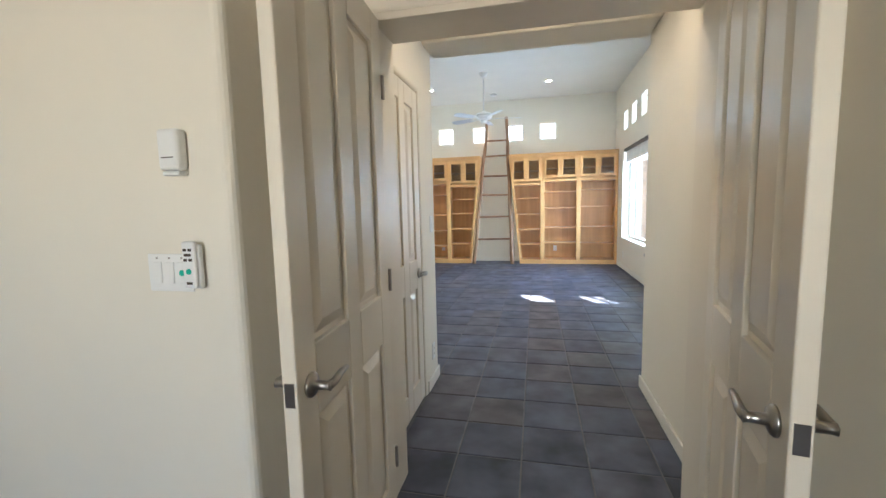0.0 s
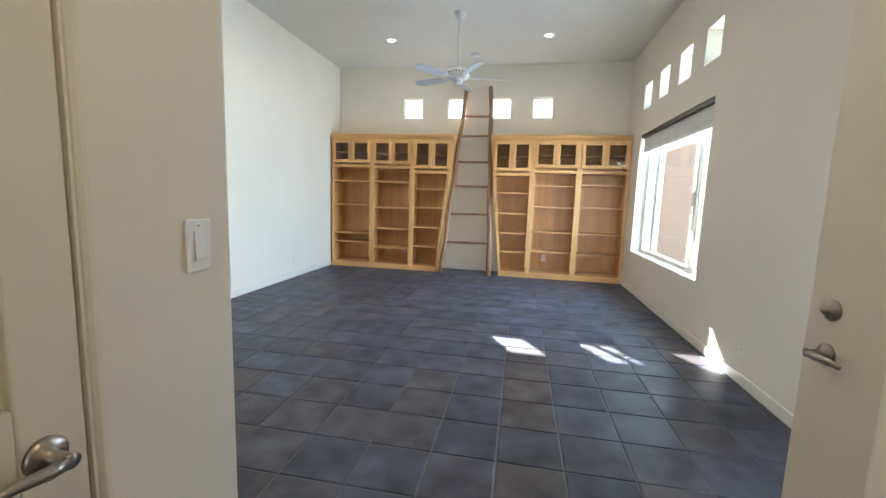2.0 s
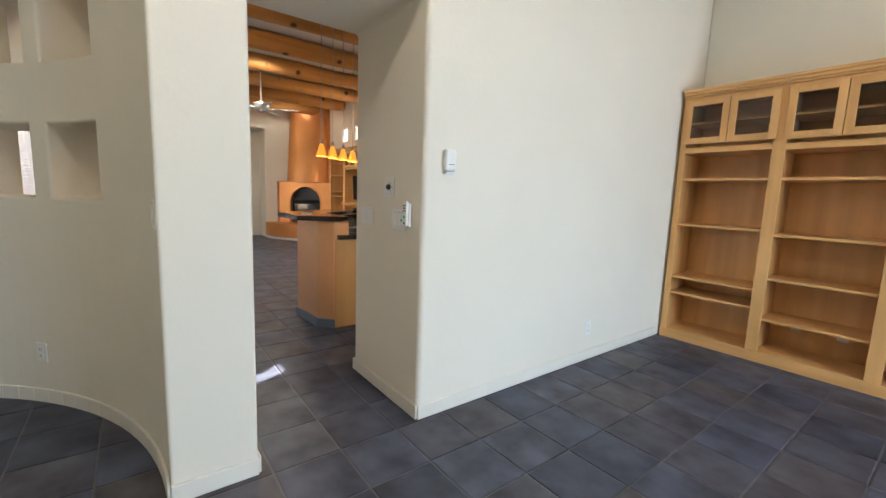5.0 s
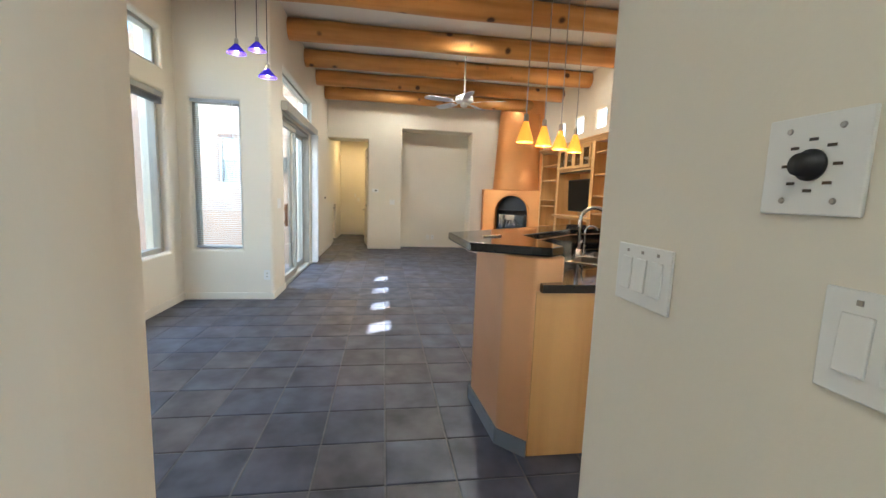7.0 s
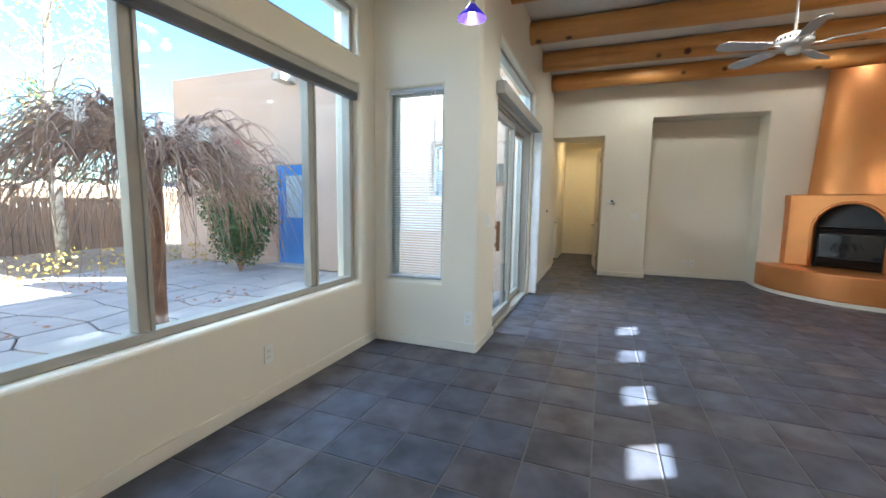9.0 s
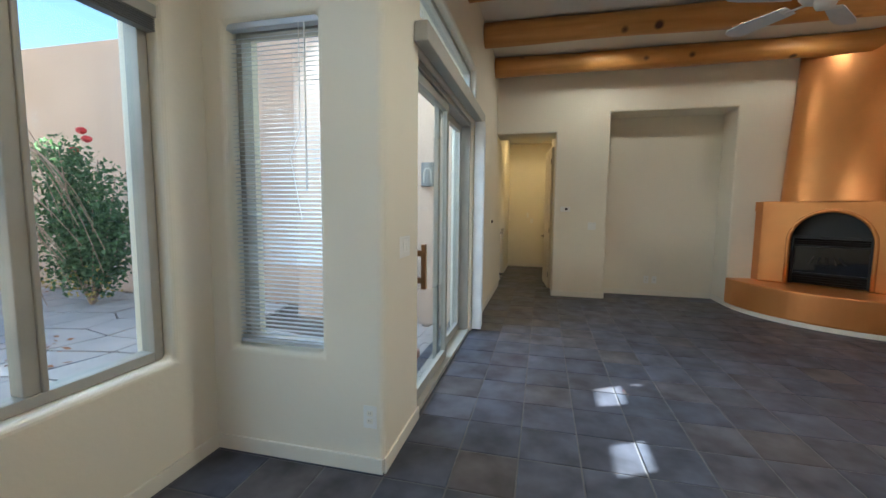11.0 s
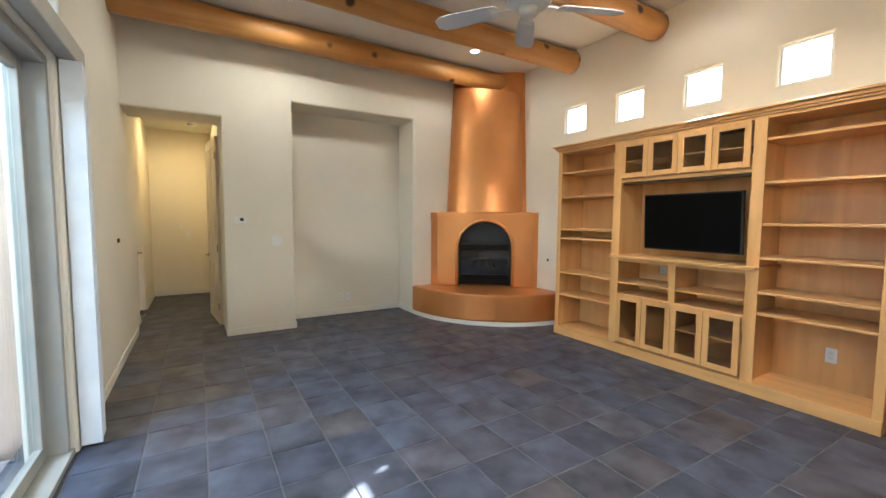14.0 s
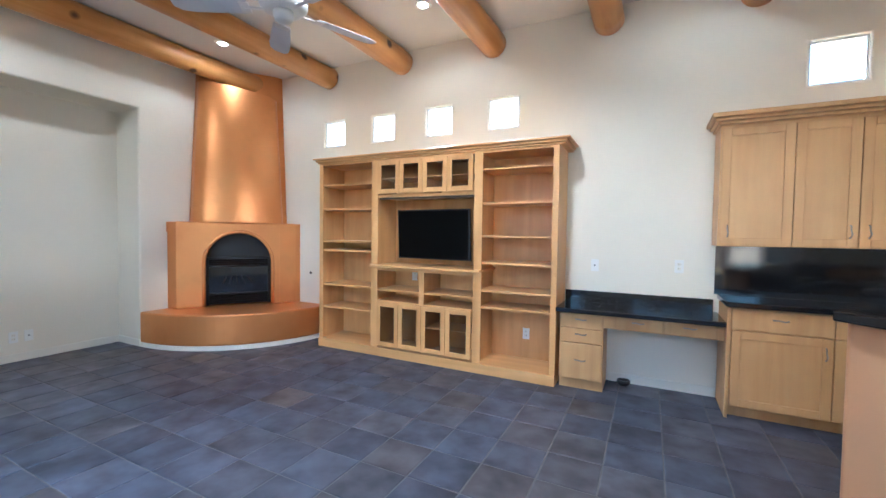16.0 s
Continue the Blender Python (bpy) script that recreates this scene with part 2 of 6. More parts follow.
GREEN = mat("green_button", (0.03, 0.45, 0.30), 0.4)
GLASS = glass_mat("window_glass", (0.97, 0.99, 0.98))
DARKGLASS = glass_mat("cabinet_glass", (0.80, 0.80, 0.78), 1.0)
FIREGLASS = mat("fire_glass", (0.01, 0.01, 0.012), 0.05, spec=0.8)
BLUEGLASS = glow("cobalt_glass", (0.05, 0.03, 0.55), 0.02)
AMBER = glow("amber_glass", (0.95, 0.33, 0.03), 0.10)
BULB = glow("warm_bulb", (1.0, 0.85, 0.55), 2.0)
BLIND = mat("blind_slat", (0.50, 0.53, 0.57), 0.4, metal=0.1)
VERTBLIND = mat("vertical_blind_vinyl", (0.78, 0.78, 0.78), 0.5)
SHADE = mat("roller_shade", (0.70, 0.70, 0.68), 0.8)
STUCCO = mat("pink_tan_stucco", (0.58, 0.42, 0.32), 0.9, var=0.06, scale=1.2, bump=0.5, bscale=30, dist=0.01)
TANWALL = mat("tan_stucco", (0.55, 0.42, 0.30), 0.9, var=0.06, scale=1.2, bump=0.5, bscale=30, dist=0.01)
BLUE = mat("blue_door_paint", (0.05, 0.22, 0.62), 0.4, var=0.06)
FLAG = mat("flagstone", (0.47, 0.42, 0.39), 0.85, var=0.15, scale=4, bump=0.4, bscale=20, second=(0.38, 0.34, 0.325))
DIRT = mat("dry_ground", (0.30, 0.22, 0.15), 0.95, var=0.25, scale=6, bump=0.6, bscale=25, second=(0.36, 0.29, 0.20), mix_scale=0.3)
PAVER = mat("brick_paver", (0.42, 0.36, 0.34), 0.85, var=0.15, scale=8, bump=0.3)
BARK = mat("brown_bark", (0.22, 0.115, 0.07), 0.85, var=0.3, scale=12, bump=0.6, bscale=30)
TWIG = mat("bare_twig", (0.34, 0.22, 0.165), 0.8, var=0.25, scale=10)
PALEBARK = mat("pale_birch_bark", (0.62, 0.56, 0.46), 0.8, var=0.25, scale=6, second=(0.25, 0.2, 0.16), mix_scale=7)
LEAF = mat("green_leaf", (0.07, 0.13, 0.04), 0.6, var=0.4, scale=6)
YLEAF = mat("yellow_leaf", (0.45, 0.31, 0.06), 0.6, var=0.3, scale=6)
RLEAF = mat("fallen_leaf", (0.28, 0.11, 0.04), 0.8, var=0.4, scale=8)
ROSE = mat("red_rose", (0.55, 0.03, 0.03), 0.6)
ROAD = mat("asphalt", (0.07, 0.07, 0.075), 0.9, var=0.15, scale=3)

# ---- building blocks ----
ORG = {}


def thing(name, at, label="", category="", group="", kind=""):
    ob = new(name)
    ob.location, ob.empty_display_size = at, 0.1
    ORG[ob] = Vector(at)
    return tagged(ob, label, category, group, kind)


def part(name, bm, material, parent=None, label="", smooth=False, bevel=0.0, seg=2, angle=40):
    """Links a bmesh in world coordinates as one mesh, under a thing or a part."""
    me = bpy.data.meshes.new(name)
    bmesh.ops.recalc_face_normals(bm, faces=bm.faces)
    if parent is not None:
        bmesh.ops.translate(bm, verts=bm.verts, vec=-ORG[parent])
    bm.to_mesh(me)
    bm.free()
    me.materials.append(material)
    if smooth:
        for p in me.polygons:
            p.use_smooth = True
    ob = new(name, me)
    if parent is not None:
        ob.parent = parent
        ORG[ob] = ORG[parent]
    else:
        ORG[ob] = Vector((0, 0, 0))
    if bevel:
        md = ob.modifiers.new("round", "BEVEL")
        md.width, md.segments, md.limit_method, md.angle_limit = bevel, seg, "ANGLE", radians(angle)
        md.harden_normals = False
    return tagged(ob, label) if label else ob


def B():
    return bmesh.new()


def box(bm, x0, x1, y0, y1, z0, z1, m=None):
    vs = [Vector((x, y, z)) for x in (x0, x1) for y in (y0, y1) for z in (z0, z1)]
    v = [bm.verts.new(m @ p if m else p) for p in vs]
    for f in ((0, 1, 3, 2), (4, 6, 7, 5), (0, 4, 5, 1), (2, 3, 7, 6), (0, 2, 6, 4), (1, 5, 7, 3)):
        bm.faces.new([v[i] for i in f])
    return bm


def bx(*a):
    return box(B(), *a)


def prism(bm, pts, z0, z1):
    a = [bm.verts.new((x, y, z0)) for x, y in pts]
    b = [bm.verts.new((x, y, z1)) for x, y in pts]
    bm.faces.new(a[::-1])
    bm.faces.new(b)
    for i in range(len(pts)):
        j = (i + 1) % len(pts)
        bm.faces.new((a[i], a[j], b[j], b[i]))
    return bm


def lathe(bm, at, profile, n=20, m=None):
    """A turned shape about the upright axis through at: profile of (radius, height)."""
    rings = []
    for r, h in profile:
        ring = []
        for k in range(n):
            a = 2 * math.pi * k / n
            p = Vector((r * math.cos(a), r * math.sin(a), h))
            ring.append(bm.verts.new((m @ p if m else p) + Vector(at)))
        rings.append(ring)
    for a, b in zip(rings, rings[1:]):
        for k in range(n):
            bm.faces.new((a[k], a[(k + 1) % n], b[(k + 1) % n], b[k]))
    bm.faces.new(rings[0][::-1])
    bm.faces.new(rings[-1])
    return bm


def tube(bm, pts, radii, n=8):
    """A round bar through points, with a radius at each."""
    rings = []
    pts = [Vector(p) for p in pts]
    up = Vector((0, 0, 1))
    for i, p in enumerate(pts):
        d = (pts[min(i + 1, len(pts) - 1)] - pts[max(i - 1, 0)]).normalized()
        s = d.cross(up if abs(d.z) < 0.9 else Vector((1, 0, 0))).normalized()
        t = s.cross(d)
        r = radii[i] if isinstance(radii, (list, tuple)) else radii
        rings.append([bm.verts.new(p + r * (math.cos(2 * math.pi * k / n) * s + math.sin(2 * math.pi * k / n) * t)) for k in range(n)])
    for a, b in zip(rings, rings[1:]):
        for k in range(n):
            bm.faces.new((a[k], a[(k + 1) % n], b[(k + 1) % n], b[k]))
    bm.faces.new(rings[0][::-1])
    bm.faces.new(rings[-1])
    return bm


def grid_wall(name, us, zs, openings, f, material, label, category="wall", bevel=0.022, flush=()):
    """A wall of cells over us x zs, with openings (u0, u1, z0, z1) right through; f(u, z, side) gives the place on side 0 or 1."""
    us = sorted({round(u, 4) for u in us} | {round(u, 4) for o in openings for u in o[:2]})
    zs = sorted({round(z, 4) for z in zs} | {round(z, 4) for o in openings for z in o[2:]})
    nu, nz = len(us) - 1, len(zs) - 1
    solid = {(i, j) for i in range(nu) for j in range(nz)
             if not any(o[0] < (us[i] + us[i + 1]) / 2 < o[1] and o[2] < (zs[j] + zs[j + 1]) / 2 < o[3] for o in openings)}
    bm, vs = B(), {}

    def v(i, j, s):
        if (i, j, s) not in vs:
            vs[i, j, s] = bm.verts.new(f(us[i], zs[j], s))
        return vs[i, j, s]
    for i, j in solid:
        bm.faces.new((v(i, j, 0), v(i + 1, j, 0), v(i + 1, j + 1, 0), v(i, j + 1, 0)))
        bm.faces.new((v(i, j, 1), v(i, j + 1, 1), v(i + 1, j + 1, 1), v(i + 1, j, 1)))
        for (di, dj), (a, b) in {(-1, 0): ((i, j + 1), (i, j)), (1, 0): ((i + 1, j), (i + 1, j + 1)),
                                 (0, -1): ((i, j), (i + 1, j)), (0, 1): ((i + 1, j + 1), (i, j + 1))}.items():
            if (i + di, j + dj) not in solid:
                bm.faces.new((v(*a, 0), v(*a, 1), v(*b, 1), v(*b, 0)))
    bm.normal_update()
    bw_ = bm.edges.layers.float.new("bevel_weight_edge")
    skip = {v_ for (i, j, s), v_ in vs.items() if any(abs(us[i] - q) < 1e-3 for q in flush)}
    for e in bm.edges:
        if len(e.link_faces) == 2 and e.calc_face_angle(0) > radians(40) and not (e.verts[0] in skip and e.verts[1] in skip):
            e[bw_] = 1.0
    ob = part(name, bm, material, bevel=bevel, seg=4)
    ob.modifiers["round"].limit_method = "WEIGHT"
    return tagged(ob, label, category, kind="structure")


def wall_x(name, x0, x1, y0, y1, z0, z1, openings, label, material=None, **k):
    """An upright wall that runs along y, between x0 and x1; openings (y0, y1, z0, z1)."""
    return grid_wall(name, (y0, y1), (z0, z1), openings, lambda u, z, s: (x1 if s else x0, u, z), material or PLASTER, label, **k)


def wall_y(name, y0, y1, x0, x1, z0, z1, openings, label, material=None, **k):
    """An upright wall that runs along x, between y0 and y1; openings (x0, x1, z0, z1)."""
    return grid_wall(name, (x0, x1), (z0, z1), openings, lambda u, z, s: (u, y1 if s else y0, z), material or PLASTER, label, **k)


# ---- the large structure ----
Z0, H1 = -0.12, 3.72                 # walls stand in the slab and reach above the ceilings
CZ = 3.60
CX, CY, R0, R1 = -3.26, 3.07, 2.0, 2.34   # the curved wall
LIBW = [-1.83, -1.03, -0.25, 0.455]
TVW = [-11.483, -10.70, -9.91, -9.125]
wall_y("wall_1", 9.617, 9.707, -3.24, 2.13, Z0, H1, [(x - 0.168, x + 0.168, 2.71, 3.05) for x in LIBW],
       "cream plaster library end wall with four small square clerestory windows")
CLER = [8.615, 7.948, 7.276, 6.605]
wall_x("wall_2", 1.85, 2.13, 2.40, 9.617, Z0, H1, [(6.44, 8.795, 0.595, 2.31)] + [(y - 0.168, y + 0.168, 2.655, 2.995) for y in CLER],
       "cream plaster library side wall with a wide window under a row of small ones")
wall_y("wall_3", 2.40, 2.65, 1.04, 1.85, Z0, H1, [(1.06, 1.85, -0.5, 2.06)], "cream plaster entry wall with an exterior doorway")
wall_x("wall_4", 0.92, 1.05, 1.95, 3.18, Z0, H1, [], "cream plaster short hall wall")
wall_x("wall_5", -0.67, -0.55, 1.95, 3.14, Z0, H1, [(2.13, 2.77, -0.5, 2.05)], "cream plaster short hall wall with a closet doorway")
wall_y("wall_6", 3.02, 3.14, -5.30, -0.67, Z0, H1, [], "cream plaster library front wall")
wall_y("wall_7", 1.20, 1.72, -3.2, -0.68, Z0, H1, [], "cream plaster wall of the first room with a rounded corner", bevel=0.03)
wall_y("wall_8", 1.20, 1.72, 1.04, 3.2, Z0, H1, [], "cream plaster wall of the first room beside the double doors", bevel=0.03)
wall_y("wall_9", 1.72, 1.95, -3.2, 3.2, Z0, H1, [(-0.46, 0.83, -0.5, 2.06)], "cream plaster wall holding the double door frame")
wall_x("wall_10", -3.4, -3.2, -3.2, 1.95, Z0, H1, [], "plain plaster wall of the first room")
wall_x("wall_11", 3.2, 3.4, -3.2, 1.95, Z0, H1, [], "plain plaster wall of the first room")
# out of view; its opening is made for the added window
wall_y("wall_12", -3.2, -3.0, -3.2, 3.2, Z0, H1, [(-1.4, 0.8, 0.7, 2.3)], "plain plaster wall of the first room, unseen, with an added window opening")
bm = B()
box(bm, -0.55, 0.92, 2.87, 3.20, 2.38, H1)
tagged(part("soffit", bm, PLASTER, bevel=0.02, seg=3), "dropped plaster header across the short hall", "soffit", kind="structure")
wall_x("wall_13", -4.10, -3.24, 5.20, 9.9, Z0, H1, [(5.0, 6.275, -0.5, 2.365)], "thick cream plaster wall between library and kitchen", bevel=0.03)
arc = [90 + 3 * k for k in range(31)]
grid_wall("wall_14", arc, (Z0, H1), [(115.8, 128.0, 1.22, 1.62), (115.8, 128.0, 1.94, 2.37), (131.6, 144.0, 1.22, 1.62), (131.6, 144.0, 1.94, 2.37)],
          lambda u, z, s: (CX + (R1 if s else R0) * math.cos(radians(u)), CY + (R1 if s else R0) * math.sin(radians(u)), z), PLASTER,
          "curved cream plaster wall pierced by square openings", bevel=0.025)
wall_y("wall_15", 3.21, 3.47, -8.53, -5.56, Z0, H1, [(-8.0, -5.62, 0.60, 2.29), (-8.0, -5.62, 2.53, 2.92)], "cream plaster window wall of the bay", bevel=0.035)
wall_x("wall_16", -8.53, -8.25, 3.47, 4.47, Z0, H1, [(3.60, 4.13, 0.60, 2.30)], "cream plaster return wall with a tall narrow window", bevel=0.03, flush=(3.47,))
wall_y("wall_17", 4.23, 4.472, -13.7, -8.285, Z0, H1, [(-10.84, -8.84, -0.5, 2.30), (-11.0, -8.87, 2.53, 2.88), (-15.0, -13.9, 0, 1)],
       "cream plaster wall with sliding patio doors and a transom", bevel=0.03, flush=(-13.7, -8.285))
wall_x("wall_18", -13.70, -13.12, 4.47, 9.68, Z0, H1, [(4.47, 5.39, -0.5, 2.57), (6.18, 7.86, -0.5, 2.85)], "cream plaster end wall with a hallway opening and a tall alcove", bevel=0.025, flush=(9.68, 4.47))
wall_x("wall_19", -13.72, -13.60, 6.0, 8.0, Z0, H1, [], "alcove back wall")
wall_y("wall_20", 9.40, 9.48, -13.7, -4.10, Z0, H1, [(x - 0.17, x + 0.17, 2.56, 2.89) for x in TVW] + [(-6.58, -6.22, 2.63, 2.98), (-5.6, -5.24, 2.63, 2.98)],
       "cream plaster wall with a row of small square clerestory windows")
wall_y("wall_21", 4.25, 4.42, -16.7, -13.70, Z0, H1, [(-15.3, -14.5, -0.5, 2.04)], "hallway side wall")
wall_y("wall_22", 5.38, 5.55, -16.7, -13.70, Z0, H1, [(-15.9, -15.1, -0.5, 2.04)], "hallway side wall with a doorway")
wall_x("wall_23", -16.75, -16.52, 4.25, 5.55, Z0, H1, [], "hallway end wall")
wall_y("wall_24", 7.2, 7.3, -16.7, -13.7, Z0, H1, [], "plain wall of the room off the hallway")
wall_x("wall_25", -16.75, -16.52, 5.55, 7.3, Z0, H1, [(5.9, 6.6, 0.9, 2.0)], "plain wall of the room off the hallway with a window")


def slab(name, x0, x1, y0, y1, z0, z1, material, label, category):
    return tagged(part(name, bx(x0, x1, y0, y1, z0, z1), material), label, category, kind="structure")


slab("ceiling", -5.6, 2.13, 2.40, 9.9, CZ, CZ + 0.10, CEIL, "smooth off-white library ceiling", "ceiling")
slab("ceiling", -13.71, -5.61, 3.2, 9.9, CZ, CZ + 0.10, CEIL, "smooth off-white ceiling above the log beams", "ceiling")
slab("ceiling", -0.55, 0.92, 1.95, 2.87, 2.60, 2.68, CEIL, "low hall ceiling", "ceiling")
slab("ceiling", -3.4, 3.4, -3.2, 1.72, 2.75, 2.85, CEIL, "flat ceiling of the first room", "ceiling")
slab("ceiling", -16.75, -13.71, 4.25, 7.3, 2.95, 3.05, CEIL, "hallway ceiling", "ceiling")
bm = B()
for x0, x1, y0, y1 in ((-16.75, -8.53, 4.23, 9.9), (-8.53, 2.13, 3.02, 9.9), (-3.4, 3.4, -3.2, 1.95), (-0.67, 1.05, 1.95, 3.02), (1.05, 2.13, 2.40, 3.02)):
    box(bm, x0, x1, y0, y1, -0.12, -0.005)
floor = tagged(part("floor", bm, GROUT), "dark slate-look ceramic tile floor with light grout", "floor", kind="structure")

# ---- trim ----


def baseboard(pts, h=0.085, t=0.013, side=1):
    """A painted skirting along a line of plan points, on its left (1) or right (-1)."""
    bm = B()
    for (x0, y0), (x1, y1) in zip(pts, pts[1:]):
        d = Vector((x1 - x0, y1 - y0, 0))
        n = Vector((-d.y, d.x, 0)).normalized() * t * side
        a, b = Vector((x0, y0, 0)), Vector((x1, y1, 0))
        e = d.normalized() * 0.0
        q = [a - e, b + e, b + e + n, a - e + n]
        prism(bm, [(p.x, p.y) for p in q], 0.0, h)
    ob = part("baseboard", bm, TRIM, bevel=0.005)
    return tagged(ob, "cream painted wooden baseboard along the wall", "baseboard", kind="structure")


baseboard([(1.85, 9.19), (1.85, 2.66)], side=-1)
baseboard([(-3.24, 9.19), (-3.24, 6.275)], side=1)
baseboard([(-3.24, 6.275), (-4.10, 6.275)], side=1)
baseboard([(-1.0, 9.617), (-0.2, 9.617)], side=-1)
arc_in = [(CX + R0 * math.cos(radians(u)), CY + R0 * math.sin(radians(u))) for u in range(90, 178, 3)]
baseboard(arc_in, side=1)
baseboard([(CX, CY + R0), (CX, CY + R1)], side=-1)
baseboard([(CX + R1 * math.cos(radians(u)), CY + R1 * math.sin(radians(u))) for u in range(90, 170, 3)], side=-1)
baseboard([(0.92, 1.95), (0.92, 3.18)], side=1)
baseboard([(-0.55, 2.82), (-0.55, 3.14)], side=-1)
baseboard([(-5.56, 3.47), (-8.25, 3.47)], side=-1)
baseboard([(-8.25, 3.47), (-8.25, 4.47), (-8.84, 4.47)], side=-1)
baseboard([(-10.98, 4.47), (-13.7, 4.47)], side=-1)
baseboard([(-13.12, 5.39), (-13.12, 6.18), (-13.60, 6.18)], side=-1)
baseboard([(-13.60, 6.18), (-13.60, 7.86)], side=-1)
baseboard([(-13.60, 7.86), (-13.12, 7.86)], side=-1)
baseboard([(-13.12, 7.86), (-13.12, 7.9)], side=-1)
baseboard([(-16.52, 4.42), (-16.52, 5.38)], side=-1)
baseboard([(-13.7, 4.42), (-14.45, 4.42)], side=-1)
baseboard([(-15.35, 4.42), (-16.5, 4.42)], side=-1)
baseboard([(-8.0, 9.40), (-7.12, 9.40)], side=-1)
baseboard([(-3.2, 1.20), (-0.68, 1.20), (-0.68, 1.72)], side=-1)

# ---- windows ----


def small_window(axis, c, w0, z0, z1, plane, name="window_1"):
    """A small fixed square window in its opening. axis 'y': in a wall that runs along x."""
    win = thing(name, (c, plane, z0) if axis == "y" else (plane, c, z0), "small square fixed window with a white vinyl frame", "window", kind="structure")
    h = w0 / 2

    def bb(bm, u0, u1, d0, d1, a, b):
        return box(bm, u0, u1, plane + d0, plane + d1, a, b) if axis == "y" else box(bm, plane + d0, plane + d1, u0, u1, a, b)
    bm = B()
    f = 0.015
    bb(bm, c - h, c - h + f, -0.022, 0.022, z0, z1)
    bb(bm, c + h - f, c + h, -0.022, 0.022, z0, z1)
    bb(bm, c - h + f, c + h - f, -0.022, 0.022, z0, z0 + f)
    bb(bm, c - h + f, c + h - f, -0.022, 0.022, z1 - f, z1)
    part("window_frame", bm, WHITE, win, bevel=0.004)
    g = part("pane", bb(B(), c - h + f, c + h - f, -0.004, 0.004, z0 + f, z1 - f), GLASS, win)
    g.visible_shadow = False
    return win


for x in LIBW:
    small_window("y", x, 0.336, 2.71, 3.05, 9.675)
for y in CLER:
    small_window("x", y, 0.336, 2.655, 2.995, 2.03, "window_2")
for x in TVW:
    small_window("y", x, 0.34, 2.56, 2.89, 9.445, "window_3")
for x in (-6.40, -5.42):
    small_window("y", x, 0.36, 2.63, 2.98, 9.445, "window_4")


def framed_window(name, axis, plane, u0, u1, z0, z1, mullions, label, f=0.05, m=0.06, material=None):
    win = thing(name, ((u0 + u1) / 2, plane, z0) if axis == "y" else (plane, (u0 + u1) / 2, z0), label, "window", kind="structure")

    def bb(a, b, d0, d1, c, d, bm=None):
        bm = bm or B()
        return box(bm, a, b, plane + d0, plane + d1, c, d) if axis == "y" else box(bm, plane + d0, plane + d1, a, b, c, d)
    bm = B()
    bb(u0, u0 + f, -0.04, 0.04, z0, z1, bm)
    bb(u1 - f, u1, -0.04, 0.04, z0, z1, bm)
    bb(u0 + f, u1 - f, -0.04, 0.04, z0, z0 + f, bm)
    bb(u0 + f, u1 - f, -0.04, 0.04, z1 - f, z1, bm)
    part("window_frame", bm, material or FRAME, win, bevel=0.005)
    edges = [u0 + f]
    for q in mullions:
        bm = bb(q - m / 2, q + m / 2, -0.035, 0.035, z0 + f, z1 - f)
        bb(q - m / 2 - 0.018, q - m / 2 + 0.006, -0.02, 0.045, z0 + f, z1 - f, bm)
        part("mullion", bm, material or FRAME, win, bevel=0.005)
        edges += [q - m / 2, q + m / 2]
    edges.append(u1 - f)
    for a, b in zip(edges[::2], edges[1::2]):
        g = part("pane", bb(a, b, -0.004, 0.004, z0 + f, z1 - f), GLASS, win)
        g.visible_shadow = False
    return win


BAY = framed_window("window_5", "y", 3.36, -8.0, -5.62, 0.60, 2.29, [-7.46, -6.20], "wide sliding window with taupe aluminium frame over the courtyard")
framed_window("window_6", "y", 3.36, -8.0, -5.62, 2.53, 2.92, [], "long fixed transom window above the bay window", f=0.04)
framed_window("window_7", "x", -8.38, 3.60, 4.13, 0.60, 2.30, [], "tall narrow window with taupe frame", f=0.035)
framed_window("window_8", "y", 4.36, -11.0, -8.87, 2.53, 2.88, [], "fixed transom window above the sliding doors", f=0.04)
framed_window("window_9", "x", 2.03, 6.44, 8.795, 0.595, 2.31, [7.02, 8.40], "wide sliding library window with pale aluminium frame", f=0.045, material=TRIM)
# unseen window, added and placed to steer light into the first room
framed_window("added_window", "y", -3.1, -1.4, 0.8, 0.7, 2.3, [-0.3], "added unseen sliding window that lets light into the first room")
framed_window("window_11", "x", -16.64, 5.9, 6.6, 0.9, 2.0, [], "plain window of the room off the hallway")

